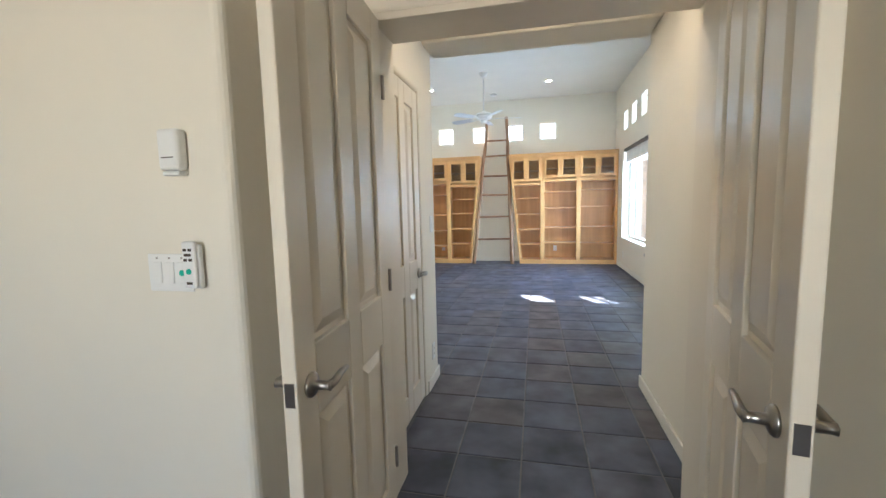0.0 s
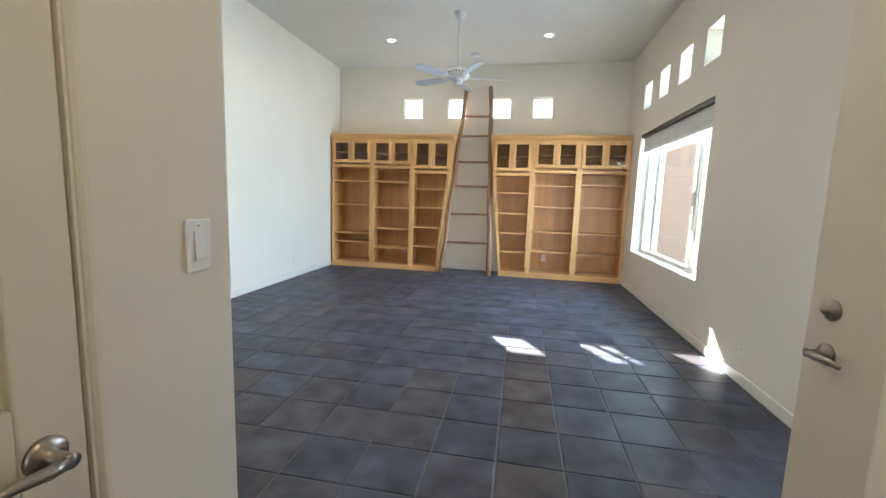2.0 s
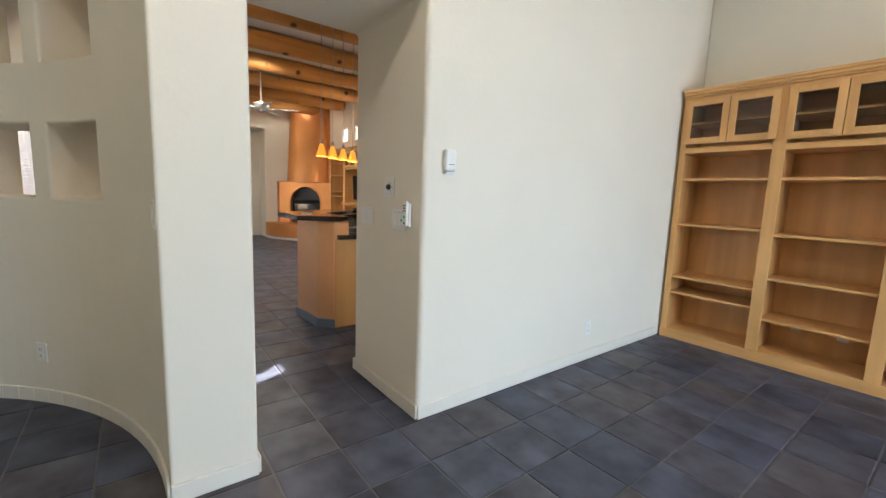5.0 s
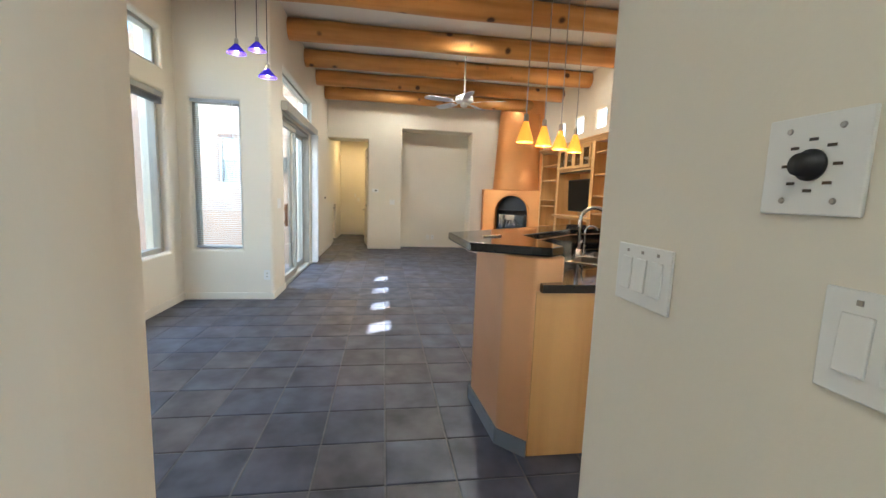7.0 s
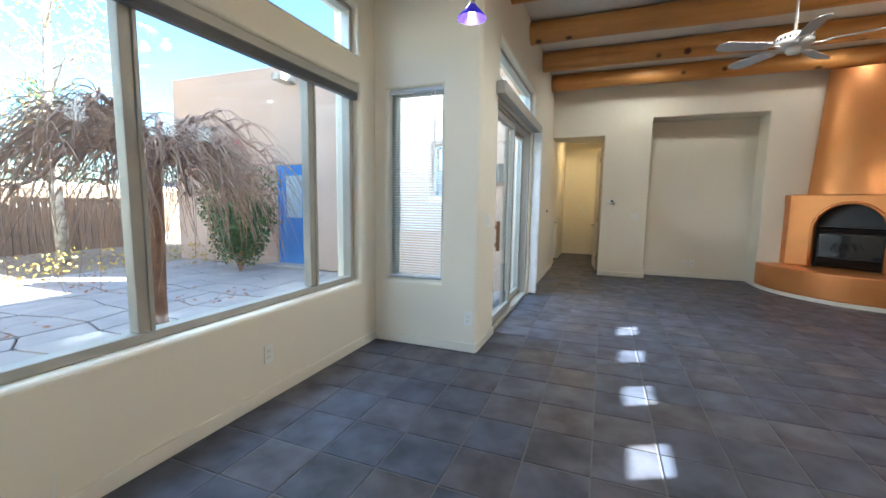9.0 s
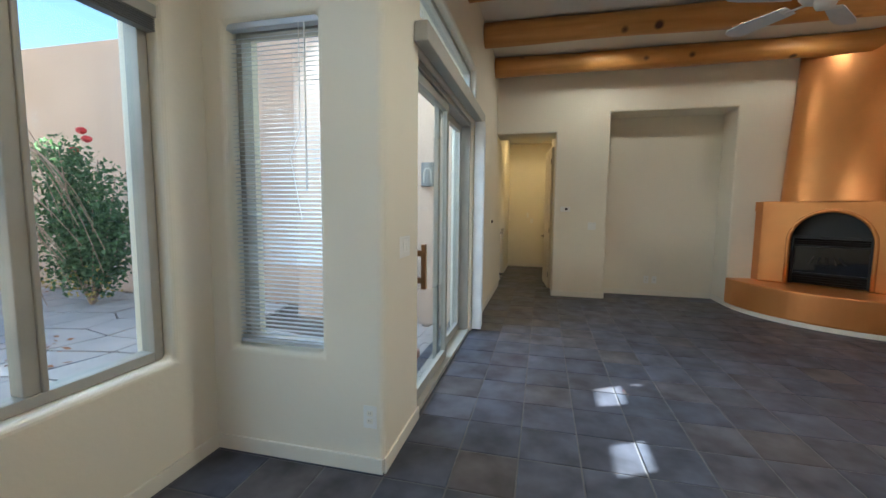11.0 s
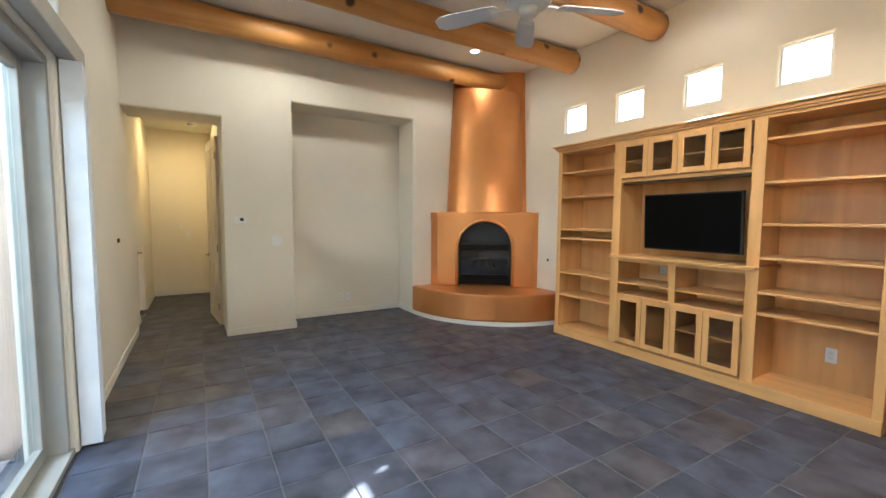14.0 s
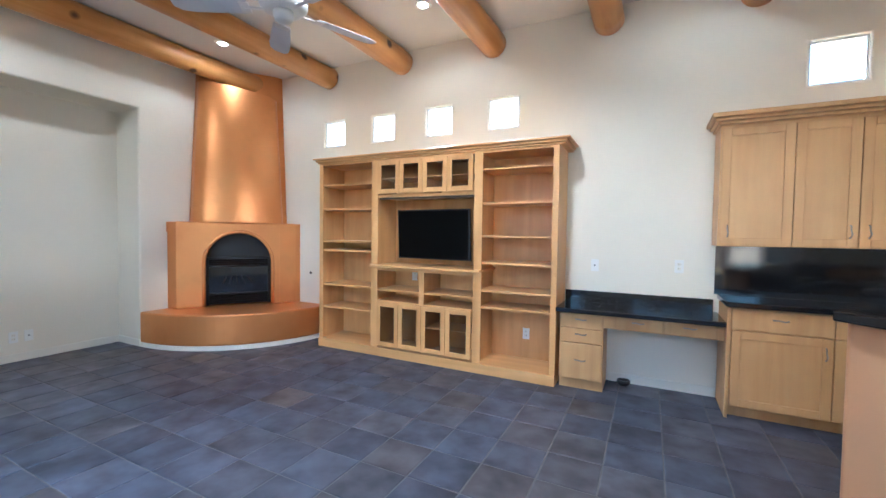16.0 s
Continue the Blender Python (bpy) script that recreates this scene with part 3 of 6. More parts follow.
# sliding patio doors
sd = thing("sliding_door", (-9.84, 4.35, 0), "taupe aluminium sliding patio doors, closed, with a wooden pull handle", "door", kind="structure")
bm = B()
box(bm, -10.84, -8.84, 4.27, 4.46, 0.0, 0.035)
box(bm, -10.84, -8.84, 4.27, 4.44, 2.25, 2.30)
box(bm, -10.84, -10.79, 4.27, 4.44, 0.035, 2.25)
box(bm, -8.89, -8.84, 4.27, 4.44, 0.035, 2.25)
part("door_frame", bm, FRAME, sd, bevel=0.004)
for x0, x1, yc, hand in ((-9.88, -8.90, 4.40, True), (-10.78, -9.80, 4.33, False)):
    bm = B()
    f = 0.065
    box(bm, x0, x0 + f, yc - 0.02, yc + 0.02, 0.04, 2.25)
    box(bm, x1 - f, x1, yc - 0.02, yc + 0.02, 0.04, 2.25)
    box(bm, x0 + f, x1 - f, yc - 0.02, yc + 0.02, 0.04, 0.12)
    box(bm, x0 + f, x1 - f, yc - 0.02, yc + 0.02, 2.18, 2.25)
    pn = part("door_panel", bm, FRAME, sd, bevel=0.004)
    g = part("pane", bx(x0 + f, x1 - f, yc - 0.004, yc + 0.004, 0.12, 2.18), GLASS, pn)
    g.visible_shadow = False
    if hand:
        bm = B()
        box(bm, -8.985, -8.945, yc + 0.055, yc + 0.085, 0.83, 1.13)
        box(bm, -8.98, -8.95, yc + 0.02, yc + 0.06, 0.87, 0.91)
        box(bm, -8.98, -8.95, yc + 0.02, yc + 0.06, 1.05, 1.09)
        part("pull_handle", bm, wood("handle_wood", (0.30, 0.15, 0.06), (0.2, 0.09, 0.03)), pn, "stained wooden pull handle", bevel=0.004)
vb = thing("vertical_blind", (-10.0, 4.50, 2.30), "white vinyl vertical blind drawn open beside the sliding doors", "blind")
bm = B()
box(bm, -11.10, -8.72, 4.475, 4.56, 2.315, 2.43)
part("headrail", bm, FRAME, vb, bevel=0.008)
for k in range(7):
    x = -11.00 + k * 0.016
    part("vane", box(B(), -0.004, 0.004, -0.045, 0.045, 0.03, 2.31, pose(x, 4.535, 0, 0, 0, 12)), VERTBLIND, vb)
part("vane", bx(-10.885, -10.87, 4.48, 4.585, 0.02, 2.31), VERTBLIND, vb, bevel=0.003)

# blinds
vn = thing("venetian_blind", (-8.30, 3.86, 2.30), "silver venetian blind let down over the narrow window", "blind")
part("headrail", bx(-8.325, -8.275, 3.59, 4.14, 2.27, 2.31), BLIND, vn, bevel=0.004)
part("bottom_rail", bx(-8.32, -8.29, 3.61, 4.12, 0.615, 0.635), BLIND, vn, bevel=0.003)
me_slat = None
for k in range(70):
    z = 0.65 + k * 0.0229
    if me_slat is None:
        ob = part("slat", box(B(), -0.0125, 0.0125, -0.255, 0.255, -0.0006, 0.0006), BLIND)
        me_slat = ob.data
    else:
        ob = new("slat", me_slat)
    ob.parent = vn
    ob.matrix_basis = Matrix.Translation(Vector((-8.30, 3.865, z)) - ORG[vn]) @ pose(0, 0, 0, 0, 16 if z > 1.05 else 2, 0)
part("tilt_wand", tube(B(), [(-8.275, 4.05, 2.27), (-8.272, 4.05, 1.45)], 0.004, 6), WHITE, vn)
part("cord", tube(B(), [(-8.272, 4.02, 2.27), (-8.27, 4.02, 1.75), (-8.27, 3.96, 1.62), (-8.27, 4.02, 1.30)], 0.002, 5), WHITE, vn)
bb_ = thing("raised_blind", (-6.8, 3.42, 2.29), "taupe venetian blind drawn up at the head of the bay window", "blind")
part("headrail", bx(-8.02, -5.62, 3.395, 3.455, 2.225, 2.285), FRAME, bb_, bevel=0.004)
bm = B()
for k in range(6):
    box(bm, -8.0, -5.64, 3.40, 3.45, 2.165 + k * 0.010, 2.169 + k * 0.010)
part("stacked_slats", bm, mat("dark_slats", (0.16, 0.16, 0.16), 0.4), bb_)
rs = thing("roller_shade", (1.90, 7.6, 2.29), "pale roller shade rolled up at the head of the library window", "shade")
part("valance", bx(1.86, 1.925, 6.445, 8.79, 2.262, 2.308), DARKMETAL, rs, bevel=0.006)
part("cloth", bx(1.905, 1.911, 6.46, 8.775, 2.085, 2.262), SHADE, rs)
part("hem_bar", bx(1.90, 1.916, 6.46, 8.775, 2.05, 2.085), WHITE, rs, bevel=0.003)

# ---- doors ----


def lever(parent, m, flip=1):
    """A brushed lever on a round rose; local y points away from the door face."""
    bm = B()
    lathe(bm, (0, 0, 0), [(0.032, 0.0), (0.032, 0.006), (0.026, 0.012), (0.012, 0.014), (0.011, 0.045), (0.013, 0.055)], 18, pose(0, 0, 0, -90))
    tube(bm, [(0, 0.05, 0), (flip * 0.03, 0.052, 0.0), (flip * 0.075, 0.05, 0.006), (flip * 0.115, 0.047, 0.002)], [0.011, 0.011, 0.009, 0.007], 8)
    bmesh.ops.transform(bm, matrix=m, verts=bm.verts)
    return part("lever_handle", bm, NICKEL, parent, "brushed nickel lever handle", smooth=True)


def door(name, m, w, h, label, lever_x=None, both=True, hinges=True, knuckle=1):
    """A four-panel door; local x from the hinge, z up, y through its thickness."""
    d = thing(name, m.translation, label, "door", kind="structure")
    t = 0.019

    def put(nm, bm, material, lab="", **k):
        bmesh.ops.transform(bm, matrix=m, verts=bm.verts)
        return part(nm, bm, material, d, lab, **k)
    s, mid = 0.10, 0.10
    bm = B()
    box(bm, 0, s, -t, t, 0.008, h)
    box(bm, w - s, w, -t, t, 0.008, h)
    box(bm, w / 2 - mid / 2, w / 2 + mid / 2, -t, t, 0.008, h)
    for z0, z1 in ((0.008, 0.17), (0.785, 0.975), (h - 0.115, h)):
        box(bm, s, w / 2 - mid / 2, -t, t, z0, z1)
        box(bm, w / 2 + mid / 2, w - s, -t, t, z0, z1)
    put("slab", bm, DOORP, bevel=0.004)
    for x0, x1 in ((s, w / 2 - mid / 2), (w / 2 + mid / 2, w - s)):
        for z0, z1 in ((0.17, 0.785), (0.975, h - 0.115)):
            bm = B()
            box(bm, x0, x1, -t + 0.014, t - 0.014, z0, z1)
            for sgn in (-1, 1):
                ya, yb = sgn * (t - 0.0145), sgn * (t - 0.002)
                a = [bm.verts.new((x, ya, z)) for x, z in ((x0 + 0.016, z0 + 0.016), (x1 - 0.016, z0 + 0.016), (x1 - 0.016, z1 - 0.016), (x0 + 0.016, z1 - 0.016))]
                b = [bm.verts.new((x, yb, z)) for x, z in ((x0 + 0.05, z0 + 0.05), (x1 - 0.05, z0 + 0.05), (x1 - 0.05, z1 - 0.05), (x0 + 0.05, z1 - 0.05))]
                bm.faces.new(b)
                for i in range(4):
                    bm.faces.new((a[i], a[(i + 1) % 4], b[(i + 1) % 4], b[i]))
            put("panel", bm, DOORP)
    lx = w - 0.065 if lever_x is None else lever_x
    lever(d, m @ pose(lx, t, 0.88), -1)
    if both:
        lever(d, m @ pose(lx, -t, 0.88) @ Matrix.Scale(-1, 4, (0, 1, 0)), -1)
    put("latch_plate", box(B(), w - 0.001, w + 0.0015, -0.0125, 0.0125, 0.85, 0.91), NICKEL)
    if hinges:
        for z in (0.25, 1.02, h - 0.25):
            put("hinge", tube(B(), [(-0.004, knuckle * (t + 0.004), z - 0.045), (-0.004, knuckle * (t + 0.004), z + 0.045)], 0.007, 8), NICKEL)
    return d


def angle_of(p, q):
    return math.degrees(math.atan2(q[1] - p[1], q[0] - p[0]))


for nm, p, q in (("door_1", (-0.415, 1.71), (-0.375, 0.97)), ("door_2", (0.79, 1.71), (0.66, 0.975))):
    door(nm, pose(p[0], p[1], 0.0, 0, 0, angle_of(p, q)), math.dist(p, q), 2.03, "cream painted four-panel double door leaf, standing open")
bm = B()
for x0, x1 in ((-0.46, -0.425), (0.795, 0.83)):
    box(bm, x0, x1, 1.715, 1.955, 0.0, 2.06)
box(bm, -0.425, 0.795, 1.715, 1.955, 2.03, 2.06)
tagged(part("door_frame", bm, DOORP, bevel=0.004), "cream painted double door frame", "door frame", kind="structure")
door("door_3", pose(-0.575, 2.14, 0.0, 0, 0, 90), 0.62, 2.035, "cream painted four-panel closet door, closed, with dark hinges", knuckle=-1)
bm = B()
box(bm, -0.665, -0.552, 2.131, 2.136, 0, 2.05)
box(bm, -0.665, -0.552, 2.764, 2.769, 0, 2.05)
tagged(part("door_stop", bm, DOORP), "closet door jamb lining", "door frame", kind="structure")
slab("wall_26", -1.4, -1.3, 1.96, 3.08, 0, 2.6, PLASTER, "closet back wall", "wall")
# exterior door standing open against the hall wall
ed = thing("door_4", (1.075, 2.67, 0), "cream exterior door with deadbolt and lever, standing open", "door", kind="structure")
part("slab", bx(1.06, 1.105, 2.66, 3.63, 0.012, 2.04), DOORP, ed, bevel=0.004)
part("sweep", bx(1.055, 1.11, 2.67, 3.62, 0.003, 0.03), BLACK, ed)
bm = lathe(B(), (0, 0, 0), [(0.031, 0), (0.031, 0.008), (0.024, 0.016), (0.010, 0.018), (0.010, 0.03)], 18)
bmesh.ops.transform(bm, matrix=pose(1.06, 3.53, 1.03, 0, -90, 0), verts=bm.verts)
part("deadbolt", bm, NICKEL, ed, smooth=True)
lever(ed, pose(1.06, 3.53, 0.90, 0, 0, 90), -1)
part("latch_bolt", bx(1.075, 1.09, 3.63, 3.642, 0.89, 0.915), DARKMETAL, ed)
door("door_5", pose(-14.52, 4.33, 0, 0, 0, 180), 0.76, 2.03, "cream painted hallway door, closed")
door("door_6", pose(-13.72, 5.36, 0, 0, 0, 186), 0.86, 2.45, "cream painted door folded back along the hallway", hinges=True)

# ---- log beams ----
rnd = random.Random(4)
for k, x in enumerate((-12.72, -11.56, -10.42, -9.25, -8.08, -6.93, -5.77, -4.62)):
    bm = B()
    n, rings = 20, []
    ph = rnd.random() * 6
    for i in range(27):
        y = 4.40 + (9.46 - 4.40) * i / 26 if x < -8.2 else 3.40 + (9.46 - 3.40) * i / 26
        ring = []
        for j in range(n):
            a = 2 * math.pi * j / n
            r = 0.135 + 0.006 * math.sin(i * 0.5 + ph) + 0.005 * noise.noise(Vector((x, y * 1.3, j * 0.4)))
            ring.append(bm.verts.new((x + r * math.cos(a) + 0.010 * math.sin(i * 0.22 + ph), y, 3.468 + r * math.sin(a))))
        rings.append(ring)
    for a, b in zip(rings, rings[1:]):
        for j in range(n):
            bm.faces.new((a[j], a[(j + 1) % n], b[(j + 1) % n], b[j]))
    bm.faces.new(rings[0])
    bm.faces.new(rings[-1][::-1])
    tagged(part("log_beam", bm, PINE, smooth=True), "round varnished pine log beam with dark knots under the ceiling", "beam", "ceiling logs")

# ---- library bookcases ----


def crown(parent, x0, x1, yf, yb, z, out=0.05, h=0.075, left=True, right=True):
    bm = B()
    for k, (o, a, b) in enumerate(((0.018, 0.0, 0.02), (0.034, 0.02, 0.045), (out, 0.045, h))):
        box(bm, x0 - (o if left else 0), x1 + (o if right else 0), yf - o, yb, z + a, z + b)
    part("crown", bm, MAPLE_X, parent, bevel=0.006)


def glass_door(parent, x0, x1, z0, z1, y, st=0.055):
    bm = B()
    box(bm, x0, x0 + st, y - 0.02, y, z0, z1)
    box(bm, x1 - st, x1, y - 0.02, y, z0, z1)
    box(bm, x0 + st, x1 - st, y - 0.02, y, z0, z0 + st)
    box(bm, x0 + st, x1 - st, y - 0.02, y, z1 - st, z1)
    d = part("door", bm, MAPLE, parent, bevel=0.003)
    g = part("pane", bx(x0 + st, x1 - st, y - 0.012, y - 0.008, z0 + st, z1 - st), DARKGLASS, d)
    g.visible_shadow = False
    return d


def library_case(x0t, x0b, x1t, x1b, splits, shelves, glassz, lab):
    """A built-in case; x0t and x0b: its left edge at the top and at the foot, and so on."""
    yf, yb, top = 9.195, 9.612, 2.29
    xm = (x0b + x1b) / 2
    c = thing("bookcase", (xm, 9.4, 0), lab, "bookcase", "library bookcases")

    def at(x_t, x_b, z):
        return x_b + (x_t - x_b) * z / top

    def upright(nm, xt, xb, w, y0, y1, z0, z1):
        bm = B()
        v = [bm.verts.new((at(xt, xb, z) + dx, y, z)) for z in (z0, z1) for y in (y0, y1) for dx in (0, w)]
        for f in ((0, 1, 3, 2), (4, 6, 7, 5), (0, 4, 5, 1), (2, 3, 7, 6), (0, 2, 6, 4), (1, 5, 7, 3)):
            bm.faces.new([v[i] for i in f])
        part(nm, bm, MAPLE, c, bevel=0.003)
    upright("side_panel", x0t, x0b, 0.02, yf + 0.02, yb, 0.0, top)
    upright("side_panel", x1t - 0.02, x1b - 0.02, 0.02, yf + 0.02, yb, 0.0, top)
    bm = B()
    v = [bm.verts.new(p) for p in ((x0b, yb - 0.006, 0), (x1b, yb - 0.006, 0), (x1t, yb - 0.006, top), (x0t, yb - 0.006, top))]
    w_ = [bm.verts.new((p.co.x, yb, p.co.z)) for p in v]
    bm.faces.new(v)
    bm.faces.new(w_[::-1])
    for i in range(4):
        bm.faces.new((v[i], w_[i], w_[(i + 1) % 4], v[(i + 1) % 4]))
    part("back_panel", bm, MAPLE, c)
    upright("stile", x0t, x0b, 0.05, yf, yf + 0.02, 0.09, top)
    upright("stile", x1t - 0.05, x1b - 0.05, 0.05, yf, yf + 0.02, 0.09, top)
    for s in splits:
        part("divider", bx(s - 0.012, s + 0.012, yf + 0.02, yb - 0.006, 0.09, top), MAPLE, c)
        part("stile", bx(s - 0.045, s + 0.045, yf, yf + 0.02, 0.09, top), MAPLE, c, bevel=0.003)
    xa, xb_ = at(x0t, x0b, 0.05), at(x1t, x1b, 0.05)
    part("base_board", bx(xa, xb_, yf - 0.012, yf + 0.02, 0.0, 0.09), MAPLE_X, c, bevel=0.004)
    part("bottom_shelf", bx(xa + 0.02, xb_ - 0.02, yf + 0.02, yb - 0.006, 0.07, 0.09), MAPLE_X, c)
    for i, (zs, gz) in enumerate(zip(shelves, glassz)):
        for z in list(zs) + [gz - 0.03]:
            l = at(x0t, x0b, z) + 0.02 if i == 0 else splits[i - 1] + 0.012
            r = at(x1t, x1b, z) - 0.02 if i == len(shelves) - 1 else splits[i] - 0.012
            th = 0.022 if z != gz - 0.03 else 0.05
            part("shelf", bx(l, r, yf + 0.025 if th < 0.03 else yf + 0.004, yb - 0.006, z - th, z), MAPLE_X, c, bevel=0.002)
        l = at(x0t, x0b, 2.0) + 0.03 if i == 0 else splits[i - 1] + 0.025
        r = at(x1t, x1b, 2.0) - 0.03 if i == len(shelves) - 1 else splits[i] - 0.025
        mid = (l + r) / 2
        glass_door(c, l, mid - 0.002, gz, 2.265, yf)
        glass_door(c, mid + 0.002, r, gz, 2.265, yf)
        part("shelf", bx(l, r, yf + 0.04, yb - 0.006, (gz + 2.265) / 2 - 0.012, (gz + 2.265) / 2 + 0.006), MAPLE_X, c)
    part("top_rail", bx(x0t + 0.05, x1t - 0.05, yf + 0.003, yf + 0.018, 2.266, top - 0.001), MAPLE_X, c)
    part("top", bx(x0t + 0.02, x1t - 0.02, yf + 0.021, yb - 0.007, top - 0.02, top - 0.001), MAPLE_X, c)
    crown(c, x0t, x1t, yf, yb, top, 0.045, 0.07, False, False)
    return c


library_case(-3.21, -3.21, -0.985, -1.225, (-2.45, -1.715), ((1.56, 1.13, 0.62, 0.46), (1.56, 1.10, 0.73, 0.38), (1.45, 1.12, 0.78, 0.44)), (1.87, 1.86, 1.79),
             "honey maple built-in bookcase with empty shelves and a slanted end")
library_case(-0.37, -0.145, 1.842, 1.842, (0.335, 1.075), ((1.43, 1.08, 0.75, 0.43), (1.56, 1.21, 0.79, 0.46), (1.59, 1.22, 0.79, 0.44)), (1.78, 1.84, 1.84),
             "honey maple built-in bookcase with glass doors and a slanted end")

# ---- ladder ----
ld = thing("ladder", (-0.72, 9.3, 0), "rustic peeled-pole library ladder leaning against the wall", "ladder")
rnd = random.Random(9)


def crooked(a, b, r0, r1, n, wob, bm):
    a, b = Vector(a), Vector(b)
    ph = rnd.random() * 9
    pts = [a + (b - a) * i / n + Vector((wob * math.sin(i * 0.9 + ph), 0.5 * wob * math.cos(i * 0.7 + ph), 0)) for i in range(n + 1)]
    return tube(bm, pts, [r0 + (r1 - r0) * i / n + 0.0025 * math.sin(i * 1.7 + ph) for i in range(n + 1)], 10)


part("pole", crooked((-1.145, 9.13, 0.0), (-0.855, 9.53, 3.19), 0.042, 0.034, 22, 0.007, B()), POLE, ld, smooth=True)
part("pole", crooked((-0.30, 9.10, 0.0), (-0.435, 9.53, 3.22), 0.045, 0.036, 22, 0.007, B()), POLE, ld, smooth=True)
for z in (0.55, 1.04, 1.51, 1.93, 2.38, 2.71):
    f = z / 3.2
    xa, xb, y = -1.145 + 0.29 * f, -0.30 - 0.135 * f, 9.12 + 0.41 * f
    part("rung", crooked((xa - 0.02, y, z + rnd.uniform(-0.012, 0.012)), (xb + 0.02, y, z), 0.021, 0.019, 9, 0.004, B()), RUNG, ld, smooth=True)

# ---- ceiling fans ----


def ceiling_fan(hub, top, blade_r, start, blade_mat, lab, dz=0.0):
    hx, hy, hz = hub
    f = thing("ceiling_fan", (hx, hy, top), lab, "ceiling fan")
    part("canopy", lathe(B(), (hx, hy, 0), [(0.02, top - 0.075), (0.045, top - 0.07), (0.07, top - 0.02), (0.072, top)], 20), FANWHITE, f, smooth=True)
    part("downrod", tube(B(), [(hx, hy, hz + 0.07), (hx, hy, top - 0.05)], 0.012, 10), FANWHITE, f, smooth=True)
    part("motor", lathe(B(), (hx, hy, hz), [(0.03, 0.10), (0.05, 0.085), (0.13, 0.06), (0.145, 0.03), (0.145, -0.01), (0.125, -0.035), (0.09, -0.045)][::-1], 28), FANWHITE, f, smooth=True)
    bm = B()
    for k in range(24):
        a = 2 * math.pi * k / 24
        box(bm, 0.10, 0.148, -0.006, 0.006, 0.008, 0.030, pose(hx, hy, hz, 0, 0, math.degrees(a)))
    part("vent_ring", bm, DARKMETAL, f)
    part("hub_cap", lathe(B(), (hx, hy, hz), [(0.02, -0.105), (0.05, -0.10), (0.062, -0.075), (0.062, -0.045)], 20), FANWHITE, f, smooth=True)
    for k in range(5):
        m = pose(hx, hy, hz - 0.03, 0, 0, start + 72 * k)
        bm = B()
        box(bm, 0.08, 0.24, -0.014, 0.014, -0.008, 0.0, m)
        box(bm, 0.20, 0.26, -0.045, 0.045, -0.006, 0.001, m @ pose(0, 0, 0, 12))
        part("blade_iron", bm, FANWHITE, f, bevel=0.003)
        bm = B()
        mm = m @ pose(0, 0, 0, 13)
        out = [(0.21, -0.050), (0.24, -0.058), (blade_r - 0.12, -0.074), (blade_r - 0.04, -0.066), (blade_r, -0.035), (blade_r, 0.035), (blade_r - 0.04, 0.066), (blade_r - 0.12, 0.074), (0.24, 0.058), (0.21, 0.050)]
        prism(bm, out, 0.001, 0.008)
        bmesh.ops.transform(bm, matrix=mm, verts=bm.verts)
        part("blade", bm, blade_mat, f, bevel=0.002)
    return f


ceiling_fan((-0.70, 7.57, 2.85), CZ, 0.66, 13.5, GREYBLADE, "white five-blade ceiling fan on a long downrod, at rest")
ceiling_fan((-9.76, 7.0, 2.82), CZ, 0.66, 69, GREYBLADE, "white five-blade ceiling fan hanging among the log beams, at rest")

# ---- ceiling fittings ----


def downlight_some_added(x, y, z=CZ, lit=True):
    d = thing("downlight_some_added", (x, y, z), "recessed ceiling light with a white trim ring, lit, some of the set added", "lamp", "recessed lights")
    part("trim_ring", lathe(B(), (x, y, z), [(0.055, -0.002), (0.06, -0.008), (0.082, -0.006), (0.085, 0.0)], 24), WHITE, d, smooth=True)
    part("bulb", lathe(B(), (x, y, z), [(0.02, -0.012), (0.045, -0.010), (0.05, -0.004)], 16), BULB, d, smooth=True)


# fittings of all the spots, also of unseen added ones like (-8.7, 6.9)
for x, y, z in ((-1.85, 8.36, CZ), (0.43, 8.39, CZ), (0.43, 6.59, CZ), (-1.85, 6.59, CZ), (-1.85, 4.8, CZ), (0.43, 4.8, CZ), (-12.2, 8.30, CZ), (-12.1, 5.97, CZ), (-9.68, 8.6, CZ), (-7.3, 8.6, CZ), (-8.7, 6.9, CZ), (-7.2, 5.97, CZ), (0.2, 2.2, 2.60), (-15.2, 4.9, 2.95), (-5.6, 8.2, CZ)):
    downlight_some_added(x, y, z)
sm = thing("smoke_detector", (-0.67, 9.05, CZ), "white round smoke detector on the ceiling", "smoke detector")
part("body", lathe(B(), (-0.67, 9.05, CZ), [(0.03, -0.035), (0.055, -0.032), (0.065, -0.015), (0.068, 0.0)], 22), WHITE, sm, smooth=True)
sm = thing("smoke_detector", (-15.7, 5.1, 2.95), "white round smoke detector on the hallway ceiling", "smoke detector")
part("body", lathe(B(), (-15.7, 5.1, 2.95), [(0.03, -0.035), (0.055, -0.032), (0.065, -0.015), (0.068, 0.0)], 22), WHITE, sm, smooth=True)


